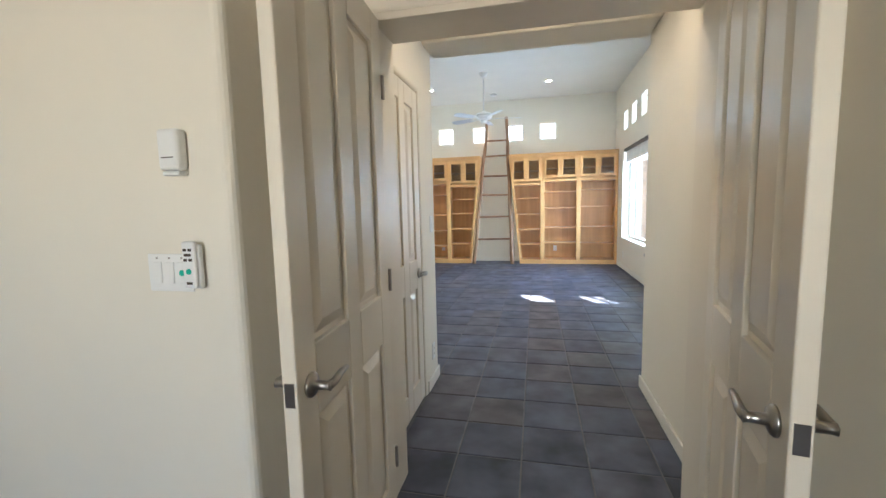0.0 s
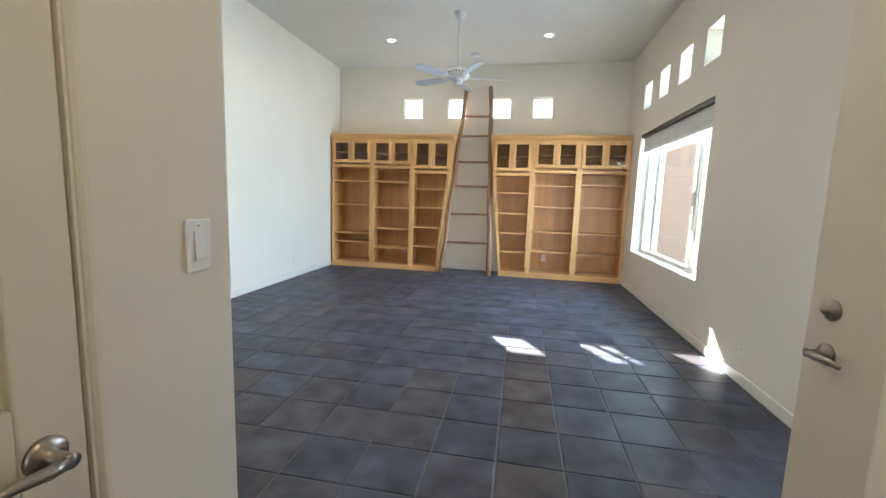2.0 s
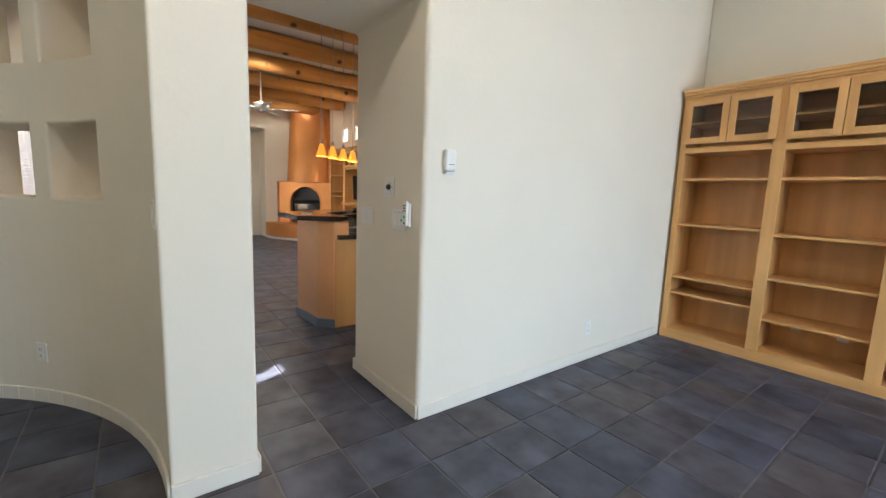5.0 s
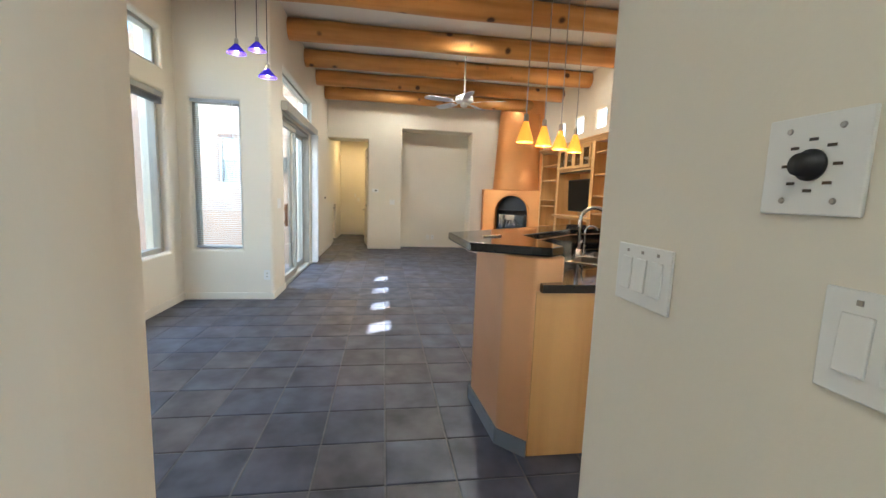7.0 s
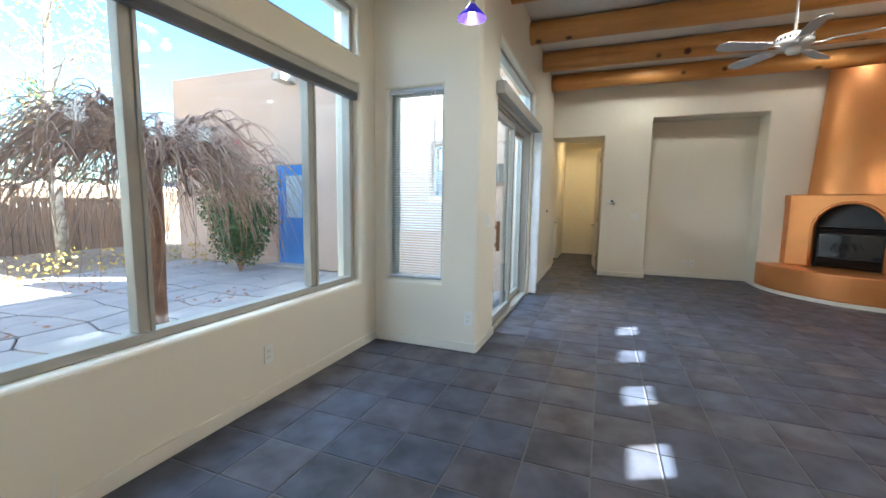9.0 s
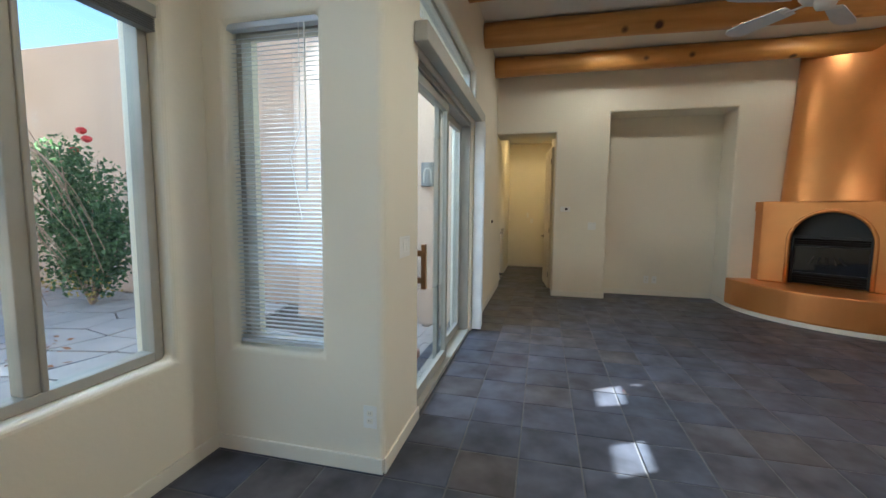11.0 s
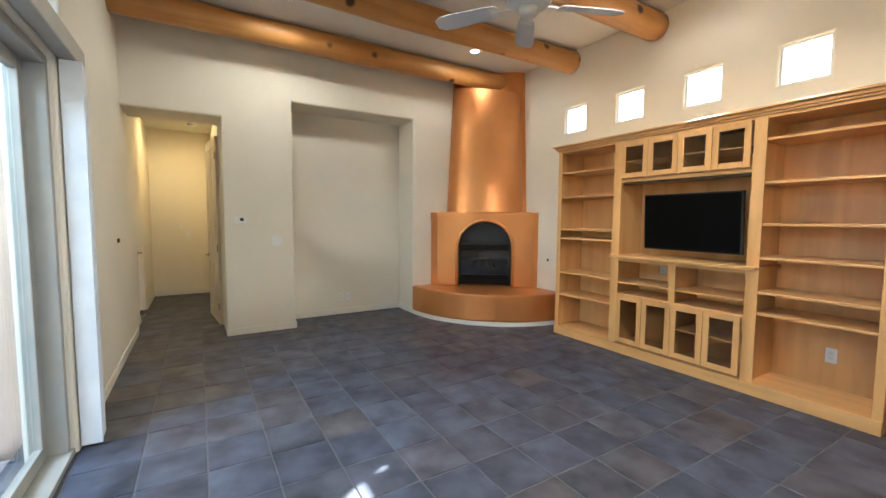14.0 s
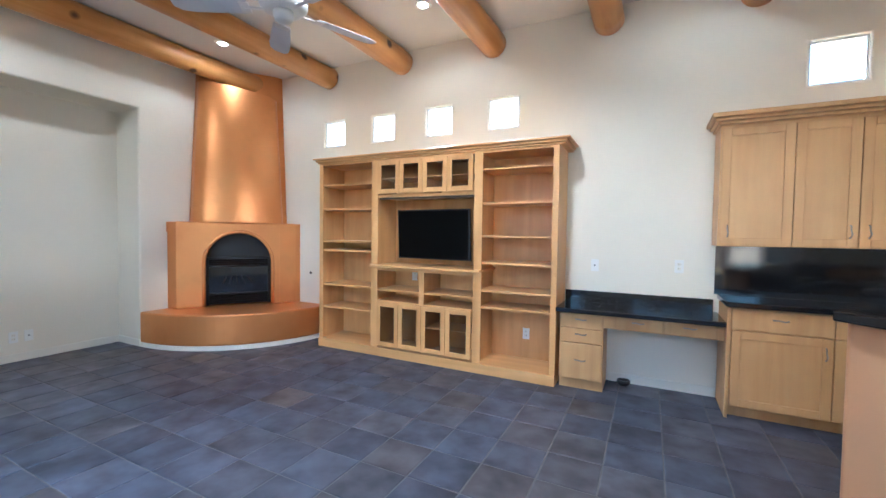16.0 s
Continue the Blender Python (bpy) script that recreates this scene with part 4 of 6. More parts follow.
def pendant(x, y, z, shade, profile, lab, group, cord_mat):
    p = thing("pendant_lamp", (x, y, z), lab, "lamp", group)
    part("cord", tube(B(), [(x, y, z + profile[-1][1]), (x, y, CZ)], 0.004, 6), cord_mat, p)
    part("cap", lathe(B(), (x, y, z), [(0.018, profile[-1][1] - 0.01), (0.016, profile[-1][1] + 0.04), (0.006, profile[-1][1] + 0.05)], 12), NICKEL, p, smooth=True)
    bm = lathe(B(), (x, y, z), profile, 24)
    bm.faces.ensure_lookup_table()
    bmesh.ops.delete(bm, geom=[f for f in bm.faces if len(f.verts) > 4 and f.calc_center_median().z < z + 0.01], context="FACES_ONLY")
    part("shade", bm, shade, p, smooth=True)
    part("bulb", lathe(B(), (x, y, z), [(0.005, 0.012), (0.016, 0.018), (0.020, 0.035), (0.012, 0.05)], 12), BULB, p, smooth=True)
    lo = new("pendant_light", bpy.data.lights.new("pendant_light", "POINT"))
    lo.location, lo.data.energy, lo.data.color, lo.data.shadow_soft_size = (x, y, z - 0.03), 0.27, (1.0, 0.75, 0.42), 0.03
    return p


for x, y, z in ((-7.06, 4.51, 2.45), (-7.30, 4.61, 2.56), (-7.13, 4.74, 2.29)):
    pendant(x, y, z, BLUEGLASS, [(0.078, 0.0), (0.072, 0.012), (0.03, 0.06), (0.018, 0.075)], "small cobalt blue glass pendant lamp, lit", "blue pendants", BLACK)
cn = thing("pendant_canopy", (-7.16, 4.62, CZ), "nickel ceiling canopy of the blue pendants", "lamp")
part("plate", lathe(B(), (-7.16, 4.62, CZ), [(0.05, -0.03), (0.14, -0.022), (0.15, 0.0)], 24), NICKEL, cn, smooth=True)
for x, y in ((-6.00, 6.74), (-6.14, 6.93), (-6.28, 7.12), (-6.42, 7.31)):
    pendant(x, y, 1.70, AMBER, [(0.058, 0.0), (0.056, 0.02), (0.03, 0.10), (0.016, 0.145)], "amber glass cone pendant lamp above the bar, lit", "amber pendants", NICKEL)

# ---- kiva fireplace ----
fp = thing("fireplace", (-12.8, 9.0, 0), "copper-finished corner kiva fireplace with an arched opening", "fireplace")
COR = Vector((-13.12, 9.40, 0))


def quarter(r, n=24, a0=-90, a1=0):
    return [(COR.x + r * math.cos(radians(a0 + (a1 - a0) * k / n)), COR.y + r * math.sin(radians(a0 + (a1 - a0) * k / n))) for k in range(n + 1)]


part("plinth", prism(B(), quarter(1.545) + [(COR.x, COR.y)], 0.0, 0.055), TRIM, fp, "white painted base strip")
part("hearth", prism(B(), quarter(1.55) + [(COR.x, COR.y)], 0.055, 0.42), COPPER, fp, bevel=0.02, seg=3)
A2, B2 = Vector((-12.95, 8.165, 0)), Vector((-12.105, 9.32, 0))
EX = (B2 - A2).normalized()
EY = Vector((-EX.y, EX.x, 0))            # towards the corner
W2 = (B2 - A2).length
FM = Matrix((( EX.x, EY.x, 0, A2.x), (EX.y, EY.y, 0, A2.y), (0, 0, 1, 0), (0, 0, 0, 1)))
aw, spring, mid = 0.41, 0.99, W2 / 2 + 0.005
arch = [(mid - aw, 0.42)] + [(mid - aw * math.cos(math.pi * k / 24), spring + aw * math.sin(math.pi * k / 24)) for k in range(25)] + [(mid + aw, 0.42)]
outline = [(0.0, 0.42)] + arch + [(W2, 0.42), (W2, 1.52), (0.0, 1.52)]


def extrude_front(pts, y0, y1):
    bm = B()
    a = [bm.verts.new(FM @ Vector((x, y0, z))) for x, z in pts]
    b = [bm.verts.new(FM @ Vector((x, y1, z))) for x, z in pts]
    bm.faces.new(a)
    bm.faces.new(b[::-1])
    for i in range(len(pts)):
        j = (i + 1) % len(pts)
        bm.faces.new((a[i], a[j], b[j], b[i]))
    return bm


part("surround", extrude_front(outline, 0.0, 0.22), COPPER, fp, bevel=0.022, seg=4, angle=50)
bm = B()
p = [FM @ Vector((0.002, 0.2, 0)), FM @ Vector((W2 - 0.002, 0.2, 0)), Vector((-12.10, 9.40, 0)), COR, Vector((-13.12, 8.16, 0))]
prism(bm, [(q.x, q.y) for q in p], 1.38, 1.518)
part("shoulder", bm, COPPER, fp, bevel=0.015)
bm = B()
prism(bm, [(A2.x + 0.01, A2.y + 0.01), (A2.x + 0.15, A2.y + 0.22), (-13.12, 8.40), (-13.12, 8.17)], 0.42, 1.516)
part("cheek", bm, COPPER, fp, bevel=0.01)
bm = B()
prism(bm, [(B2.x - 0.13, B2.y - 0.18), (B2.x - 0.003, B2.y - 0.003), (-12.10, 9.40), (-12.36, 9.40)], 0.42, 1.516)
part("cheek", bm, COPPER, fp, bevel=0.01)
# tapering chimney: a bowed front that stops under the log, and a flat shaft behind it
bowed, shaft = B(), B()
rb_, rs_ = [], []
for z, w in ((1.518, 1.02), (1.53, 1.0), (2.2, 0.945), (2.9, 0.885), (3.29, 0.855), (3.605, 0.84)):
    c0 = FM @ Vector((mid, 0.24 + (1.02 - w) * 0.30, 0))
    ring = []
    for k in range(33):
        a = math.pi * k / 32
        q = c0 - EX * (math.cos(a) * w / 2 * 1.13) - EY * (math.sin(a) ** 0.8 * 0.27)
        ring.append((q.x, q.y, z + (0.05 * math.cos(a) if z == 3.29 else 0)))
    if z < 3.5:
        rb_.append([bowed.verts.new(q) for q in ring])
    ends = [ring[0], ring[-1], (min(-12.25, ring[-1][0] + 0.02), COR.y, z), (COR.x, COR.y, z), (COR.x, ring[0][1] + 0.02, z)]
    rs_.append([shaft.verts.new((q[0], q[1], z)) for q in ends])
for mesh_, rr_ in ((bowed, rb_), (shaft, rs_)):
    for a, b in zip(rr_, rr_[1:]):
        for k in range(len(a)):
            mesh_.faces.new((a[k], a[(k + 1) % len(a)], b[(k + 1) % len(a)], b[k]))
    mesh_.faces.new(rr_[0][::-1])
    mesh_.faces.new(rr_[-1])
for nm, mesh_ in (("chimney", bowed), ("chimney_shaft", shaft)):
    ch = part(nm, mesh_, COPPER, fp, smooth=True)
    ch.modifiers.new("split", "EDGE_SPLIT").split_angle = radians(45)
lip = [FM @ Vector((x, 0.004, z)) for x, z in [(mid - aw, 0.425), (mid - aw, 0.70)] + arch[1:-1] + [(mid + aw, 0.70), (mid + aw, 0.425)]]
part("arch_lip", tube(B(), lip, 0.024, 10), COPPER, fp, "rounded copper lip around the arch", smooth=True)
bm = extrude_front([(mid - aw - 0.01, 0.42)] + [(mid - (aw + 0.01) * math.cos(math.pi * k / 24), spring + (aw + 0.01) * math.sin(math.pi * k / 24)) for k in range(25)] + [(mid + aw + 0.01, 0.42)], 0.225, 0.25)
part("firebox", bm, FIREBOX, fp)


def fbox(x0, x1, y0, y1, z0, z1):
    return box(B(), x0, x1, y0, y1, z0, z1, FM)


ins = thing("fire_insert", (-12.55, 8.75, 0.42), "black gas fire insert with louvred vents and dark glass", "fire insert")
for x0, x1, z0, z1 in ((mid - 0.39, mid - 0.355, 0.425, 1.06), (mid + 0.355, mid + 0.39, 0.425, 1.06), (mid - 0.355, mid + 0.355, 1.03, 1.06), (mid - 0.355, mid + 0.355, 0.565, 0.585), (mid - 0.355, mid + 0.355, 0.925, 0.945)):
    part("frame_bar", fbox(x0, x1, 0.10, 0.15, z0, z1), BLACK, ins, bevel=0.003)
for z in (0.44, 0.47, 0.50, 0.53, 0.955, 0.98, 1.005):
    part("louvre", box(B(), mid - 0.355, mid + 0.355, -0.018, 0.018, -0.006, 0.006, FM @ pose(0, 0.125, z + 0.01, 35)), BLACK, ins)
part("glass", fbox(mid - 0.355, mid + 0.355, 0.135, 0.14, 0.585, 0.925), FIREGLASS, ins)
bm = B()
for k in range(5):
    tube(bm, [FM @ Vector((mid - 0.2 + 0.09 * k, 0.118, 0.70)), FM @ Vector((mid - 0.15 + 0.06 * k, 0.118, 0.80))], 0.012, 6)
part("log_set", bm, mat("ceramic_log", (0.035, 0.03, 0.028), 0.8), ins)

# ---- media wall unit ----
tv = thing("media_cabinet", (-9.87, 9.2, 0), "honey maple built-in media wall unit with open shelves and glass doors", "cabinet")
YF, YB = 8.957, 9.395
for x in (-11.32, -8.45):
    part("side_panel", bx(x, x + 0.02, YF + 0.02, YB, 0, 2.24), MAPLE, tv)
part("back_panel", bx(-11.30, -8.45, YB - 0.006, YB, 0.09, 2.24), MAPLE, tv)
for x0, x1 in ((-11.32, -11.265), (-10.535, -10.445), (-9.265, -9.175), (-8.485, -8.43)):
    part("stile", bx(x0, x1, YF, YF + 0.02, 0.10, 2.24), MAPLE, tv, bevel=0.003)
for x in (-10.49, -9.22):
    part("divider", bx(x - 0.012, x + 0.012, YF + 0.02, YB - 0.006, 0.10, 2.24), MAPLE, tv)
part("base_board", bx(-11.32, -8.43, YF - 0.015, YF + 0.02, 0, 0.10), MAPLE_X, tv, bevel=0.004)
part("bottom_shelf", bx(-11.30, -8.45, YF + 0.02, YB - 0.006, 0.075, 0.10), MAPLE_X, tv)
part("top_rail", bx(-11.265, -8.485, YF + 0.003, YF + 0.018, 2.216, 2.239), MAPLE_X, tv)
part("top", bx(-11.30, -8.45, YF + 0.021, YB - 0.007, 2.22, 2.239), MAPLE_X, tv)
crown(tv, -11.32, -8.39, YF, YB, 2.24, 0.06, 0.062)
for z in (1.99, 1.70, 1.31, 1.20, 0.78, 0.50):
    part("shelf", bx(-11.30, -10.502, YF + 0.025, YB - 0.006, z - 0.022, z), MAPLE_X, tv, bevel=0.002)
for z in (2.07, 1.73, 1.40, 1.13, 0.85, 0.68):
    part("shelf", bx(-9.208, -8.45, YF + 0.025, YB - 0.006, z - 0.022, z), MAPLE_X, tv, bevel=0.002)
for z, th in ((1.84, 0.03), (0.77, 0.02), (0.64, 0.025)):
    part("shelf", bx(-10.478, -9.232, YF + 0.01, YB - 0.006, z - th, z), MAPLE_X, tv, bevel=0.002)
part("ledge", bx(-10.53, -9.18, YF - 0.05, YB - 0.006, 1.02, 1.05), MAPLE_X, tv, bevel=0.006)
part("rail", bx(-10.444, -9.266, YF + 0.002, YF + 0.02, 0.985, 1.02), MAPLE_X, tv)
part("centre_stile", bx(-9.895, -9.835, YF, YF + 0.02, 0.64, 0.985), MAPLE, tv)
part("divider", bx(-9.877, -9.853, YF + 0.02, YB - 0.006, 0.64, 1.02), MAPLE, tv)
part("divider", bx(-9.877, -9.853, YF + 0.02, YB - 0.006, 1.84, 2.22), MAPLE, tv)
part("divider", bx(-9.877, -9.853, YF + 0.02, YB - 0.006, 0.10, 0.62), MAPLE, tv)
part("slot", bx(-10.44, -9.27, YF + 0.03, YF + 0.06, 1.79, 1.808), DARKMETAL, tv)
for k in range(4):
    x0 = -10.44 + k * 0.2925
    glass_door(tv, x0, x0 + 0.288, 1.85, 2.215, YF, 0.05)
    glass_door(tv, x0, x0 + 0.288, 0.125, 0.625, YF, 0.05)
    part("shelf", bx(x0, x0 + 0.288, YF + 0.05, YB - 0.006, 2.02, 2.035), MAPLE_X, tv)
    if k > 1:
        part("shelf", bx(x0, x0 + 0.288, YF + 0.05, YB - 0.006, 0.37, 0.385), MAPLE_X, tv)
tvs = thing("television", (-9.77, 9.1, 1.4), "black flat television on a tilted wall bracket in the cabinet", "television")
TM = pose(-9.79, 9.06, 1.40, 3, 0, -3)
part("screen", box(B(), -0.44, 0.44, -0.012, -0.008, -0.258, 0.258, TM), SCREEN, tvs)
part("bezel", box(B(), -0.455, 0.455, -0.0085, 0.03, -0.272, 0.272, TM), BLACK, tvs, bevel=0.006)
part("bracket", bx(-9.86, -9.66, 9.08, 9.389, 1.33, 1.48), DARKMETAL, tvs)

# ---- desk and kitchen ----


def pull(parent, x, y, z, vertical=False):
    pts = [(-0.045, 0, 0), (-0.04, -0.018, 0), (-0.018, -0.026, 0.004), (0.018, -0.026, -0.004), (0.04, -0.018, 0), (0.045, 0, 0)]
    if vertical:
        pts = [(p[2], p[1], p[0]) for p in pts]
    return part("pull", tube(B(), [(x + a, y + b, z + c) for a, b, c in pts], 0.005, 7), NICKEL, parent, "curved nickel pull", smooth=True)


def drawer(parent, x0, x1, z0, z1, y):
    d = part("drawer", bx(x0, x1, y - 0.02, y, z0, z1), PALE, parent, bevel=0.004)
    pull(d, (x0 + x1) / 2, y - 0.02, (z0 + z1) / 2 + 0.012)


def shaker(parent, x0, x1, z0, z1, y, pull_x=None, pull_z=None):
    s = 0.06
    bm = B()
    box(bm, x0, x0 + s, y - 0.022, y, z0, z1)
    box(bm, x1 - s, x1, y - 0.022, y, z0, z1)
    box(bm, x0 + s, x1 - s, y - 0.022, y, z0, z0 + s)
    box(bm, x0 + s, x1 - s, y - 0.022, y, z1 - s, z1)
    d = part("door", bm, PALE, parent, bevel=0.003)
    part("door_panel", bx(x0 + s, x1 - s, y - 0.012, y, z0 + s, z1 - s), PALE, d)
    if pull_x is not None:
        pull(d, pull_x, y - 0.022, pull_z, True)


dc = thing("writing_desk", (-7.8, 9.2, 0), "built-in pale maple desk with a polished black granite top", "desk")
part("pedestal", bx(-8.40, -8.02, 9.0, 9.39, 0.09, 0.715), PALE, dc)
part("toe_kick", bx(-8.40, -8.02, 9.03, 9.39, 0.0, 0.09), PALE, dc)
for z0, z1 in ((0.575, 0.70), (0.44, 0.565), (0.10, 0.43)):
    drawer(dc, -8.39, -8.03, z0, z1, 9.0)
dr = dc
part("apron", bx(-8.02, -7.125, 9.02, 9.39, 0.585, 0.715), PALE, dr)
drawer(dr, -7.93, -7.56, 0.595, 0.705, 9.02)
drawer(dr, -7.54, -7.18, 0.595, 0.705, 9.02)
dt = dc
part("top", bx(-8.425, -7.13, 8.90, 9.392, 0.715, 0.755), GRANITE, dt, bevel=0.006)
part("backsplash", bx(-8.42, -7.165, 9.372, 9.392, 0.756, 0.865), GRANITE, dt)
kb = thing("base_cabinet", (-6.6, 9.2, 0), "pale maple kitchen base cabinet with drawers and shaker doors", "cabinet")
part("body", bx(-7.10, -4.6, 8.97, 9.39, 0.09, 0.875), PALE, kb)
part("end_panel", bx(-7.12, -7.10, 8.95, 9.39, 0.0, 0.875), PALE, kb)
part("toe_kick", bx(-7.10, -4.6, 9.03, 9.38, 0.0, 0.09), PALE, kb)
x = -7.09
for w in (0.61, 0.45, 0.45, 0.45, 0.5):
    drawer(kb, x, x + w - 0.008, 0.70, 0.865, 8.97)
    shaker(kb, x, x + w - 0.008, 0.10, 0.69, 8.97, x + w - 0.05, 0.58)
    x += w
kt = thing("worktop", (-5.9, 9.1, 0.875), "polished black granite kitchen worktop and backsplash", "worktop")
part("top", bx(-7.135, -4.11, 8.90, 9.392, 0.875, 0.915), GRANITE, kt, bevel=0.005)
part("backsplash", bx(-7.16, -4.11, 9.378, 9.393, 0.916, 1.335), GRANITE, kt)
ku = thing("wall_cabinet", (-6.3, 9.25, 1.34), "pale maple wall cabinets with shaker doors and a crown", "cabinet")
part("body", bx(-7.19, -4.6, 9.07, 9.392, 1.34, 2.30), PALE, ku)
x = -7.18
for k, w in enumerate((0.46, 0.37, 0.37, 0.45, 0.45, 0.45)):
    shaker(ku, x, x + w - 0.006, 1.345, 2.27, 9.07, (x + w - 0.05) if k % 2 else (x + 0.05), 1.46)
    x += w
bm = B()
for o, a, b in ((0.02, 0.0, 0.025), (0.045, 0.025, 0.05), (0.07, 0.05, 0.085)):
    box(bm, -7.19 - o, -4.6, 9.048 - o, 9.392, 2.30 + a, 2.30 + b)
part("crown", bm, PALE, ku, bevel=0.006)

# bar with a raised counter, bent around the sink
bar = thing("breakfast_bar", (-5.9, 7.0, 0), "copper-plastered breakfast bar with a blue-grey tile base", "bar")
P0, P1, P2 = Vector((-5.16, 6.385, 0)), Vector((-5.66, 6.35, 0)), Vector((-6.855, 7.64, 0))
Q0, QN, QK, QD = Vector((-5.035, 6.50, 0)), Vector((-5.64, 6.66, 0)), Vector((-6.265, 7.265, 0)), Vector((-6.675, 8.07, 0))
QB = Vector((-5.06, 6.66, 0))
part("wall", prism(B(), [(p.x, p.y) for p in (Q0, P0, P1, P2, QD, QK, QN, QB)], 0.0, 1.034), BARCOPPER, bar, bevel=0.018, seg=4, angle=20)
bm = B()
for a, b in ((Q0, P0), (P0, P1), (P1, P2)):
    n = Vector(((b - a).y, -(b - a).x, 0)).normalized() * -0.012
    e = (b - a).normalized() * 0.008
    prism(bm, [(q.x, q.y) for q in (a - e, b + e, b + e + n, a - e + n)], 0.0, 0.085)
part("base_tile", bm, mat("slate_blue_base", (0.16, 0.19, 0.23), 0.35), bar, "blue-grey glazed base")
bt = thing("bar_top", (-5.8, 6.8, 1.035), "polished black granite raised bar top with clipped corners", "worktop")
top = [(-4.995, 6.56), (-5.17, 6.20), (-5.74, 6.18), (-6.93, 7.57), (-6.70, 8.105), (-6.284, 7.262), (-5.66, 6.646), (-5.08, 6.655)]
part("slab", prism(B(), top, 1.035, 1.08), GRANITE, bt, bevel=0.007, seg=3)
pen = thing("pen", (-5.55, 6.38, 1.08), "small pale pen lying on the bar top", "pen")
part("barrel", tube(B(), [(-5.47, 6.34, 1.085), (-5.53, 6.46, 1.085)], 0.005, 8), WHITE, pen)
part("tip", tube(B(), [(-5.53, 6.46, 1.085), (-5.537, 6.474, 1.085)], [0.004, 0.001], 8), DARKMETAL, pen)

U2 = Vector((-0.73, 0.683, 0))            # along the kitchen side of the sink run
V2 = Vector((-0.683, -0.73, 0))           # from the kitchen side towards the bar
SC = Vector((-5.834, 7.31, 0))


def clip(pts, f):
    """The part of a polygon where f is not negative."""
    out = []
    for p, q in zip(pts, pts[1:] + pts[:1]):
        a, b = f(p), f(q)
        if a >= 0:
            out.append(p)
        if a * b < 0:
            out.append((p[0] + (q[0] - p[0]) * a / (a - b), p[1] + (q[1] - p[1]) * a / (a - b)))
    return out


def along(p):
    return (Vector((p[0], p[1], 0)) - SC).dot(U2)


def across(p):
    return (Vector((p[0], p[1], 0)) - SC).dot(V2)


WZ = 0.905
run = [(-4.99, 6.665), (-4.99, 6.87), (-5.80, 7.66), (-6.36, 8.19), (-6.66, 8.08), (-6.255, 7.26), (-5.635, 6.672)]
sc = thing("sink_cabinet", (-5.7, 7.2, 0), "pale maple sink cabinet with a plain end panel", "cabinet")
part("end_panel", bx(-5.055, -5.03, 6.51, 6.86, 0.0, WZ - 0.043), PALE, sc, bevel=0.003)
part("corner_trim", bx(-5.05, -5.026, 6.8605, 6.873, 0.0, WZ - 0.043), STEEL, sc, "bright metal edge strip")
body = [(-5.06, 6.67), (-5.06, 6.855), (-5.82, 7.61), (-6.36, 8.12), (-6.64, 8.06), (-6.24, 7.265), (-5.63, 6.68)]
part("body", prism(B(), body, 0.09, 0.66), PALE, sc)
part("toe_kick", prism(B(), [(x + 0.03, y - 0.06) if i in (1, 2, 3) else (x, y) for i, (x, y) in enumerate(body)], 0.0, 0.09), PALE, sc)
for u0, u1 in ((0.04, 0.42), (0.43, 0.80)):
    a, b = Vector((-5.55, 7.345, 0)) + U2 * (u0 - 0.04), Vector((-5.55, 7.345, 0)) + U2 * (u1 - 0.04)
    part("door", prism(B(), [(p.x, p.y) for p in (a, b, b - V2 * 0.02, a - V2 * 0.02)], 0.11, WZ - 0.06), PALE, sc, bevel=0.003)
dw = thing("dishwasher", (-5.3, 7.1, 0), "black fronted dishwasher under the granite worktop", "dishwasher")
a, b = Vector((-5.085, 6.885, 0)), Vector((-5.53, 7.325, 0))
part("front", prism(B(), [(p.x, p.y) for p in (a, b, b - V2 * 0.022, a - V2 * 0.022)], 0.10, 0.74), BLACK, dw, bevel=0.004)
part("control_strip", prism(B(), [(p.x, p.y) for p in (a, b, b - V2 * 0.026, a - V2 * 0.026)], 0.745, WZ - 0.05), BLACK, dw, bevel=0.004)
wt = thing("sink_worktop", (-5.7, 7.2, WZ - 0.042), "polished black granite worktop around the sink", "worktop")
bm = B()
hu, hv = 0.325, 0.205
for pts in (clip(run, lambda p: -hu - along(p)), clip(run, lambda p: along(p) - hu),
            clip(clip(clip(run, lambda p: along(p) + hu), lambda p: hu - along(p)), lambda p: -hv - across(p)),
            clip(clip(clip(run, lambda p: along(p) + hu), lambda p: hu - along(p)), lambda p: across(p) - hv)):
    if len(pts) > 2:
        prism(bm, pts, WZ - 0.042, WZ)
prism(bm, [(-4.99, 6.525), (-4.99, 6.664), (-5.055, 6.664), (-5.03, 6.525)], WZ - 0.042, WZ)
part("slab", bm, GRANITE, wt)
for a, b in ((QN, QK), (QK, QD)):
    n = Vector(((b - a).y, -(b - a).x, 0)).normalized() * 0.010
    part("splash", prism(B(), [(q.x, q.y) for q in (a + n * 0.1, b + n * 0.1, b + n, a + n)], WZ + 0.001, 1.033), GRANITE, wt)
sk = thing("sink", (SC.x, SC.y, WZ), "stainless steel double-bowl sink set in the worktop", "sink")
SM = Matrix(((U2.x, V2.x, 0, SC.x), (U2.y, V2.y, 0, SC.y), (0, 0, 1, WZ), (0, 0, 0, 1)))
bm = B()
for x0, x1, y0, y1 in ((-0.345, 0.345, -0.225, -0.19), (-0.345, 0.345, 0.15, 0.225), (-0.345, -0.31, -0.19, 0.15), (0.31, 0.345, -0.19, 0.15), (-0.015, 0.015, -0.19, 0.15)):
    box(bm, x0, x1, y0, y1, 0.0005, 0.007, SM)
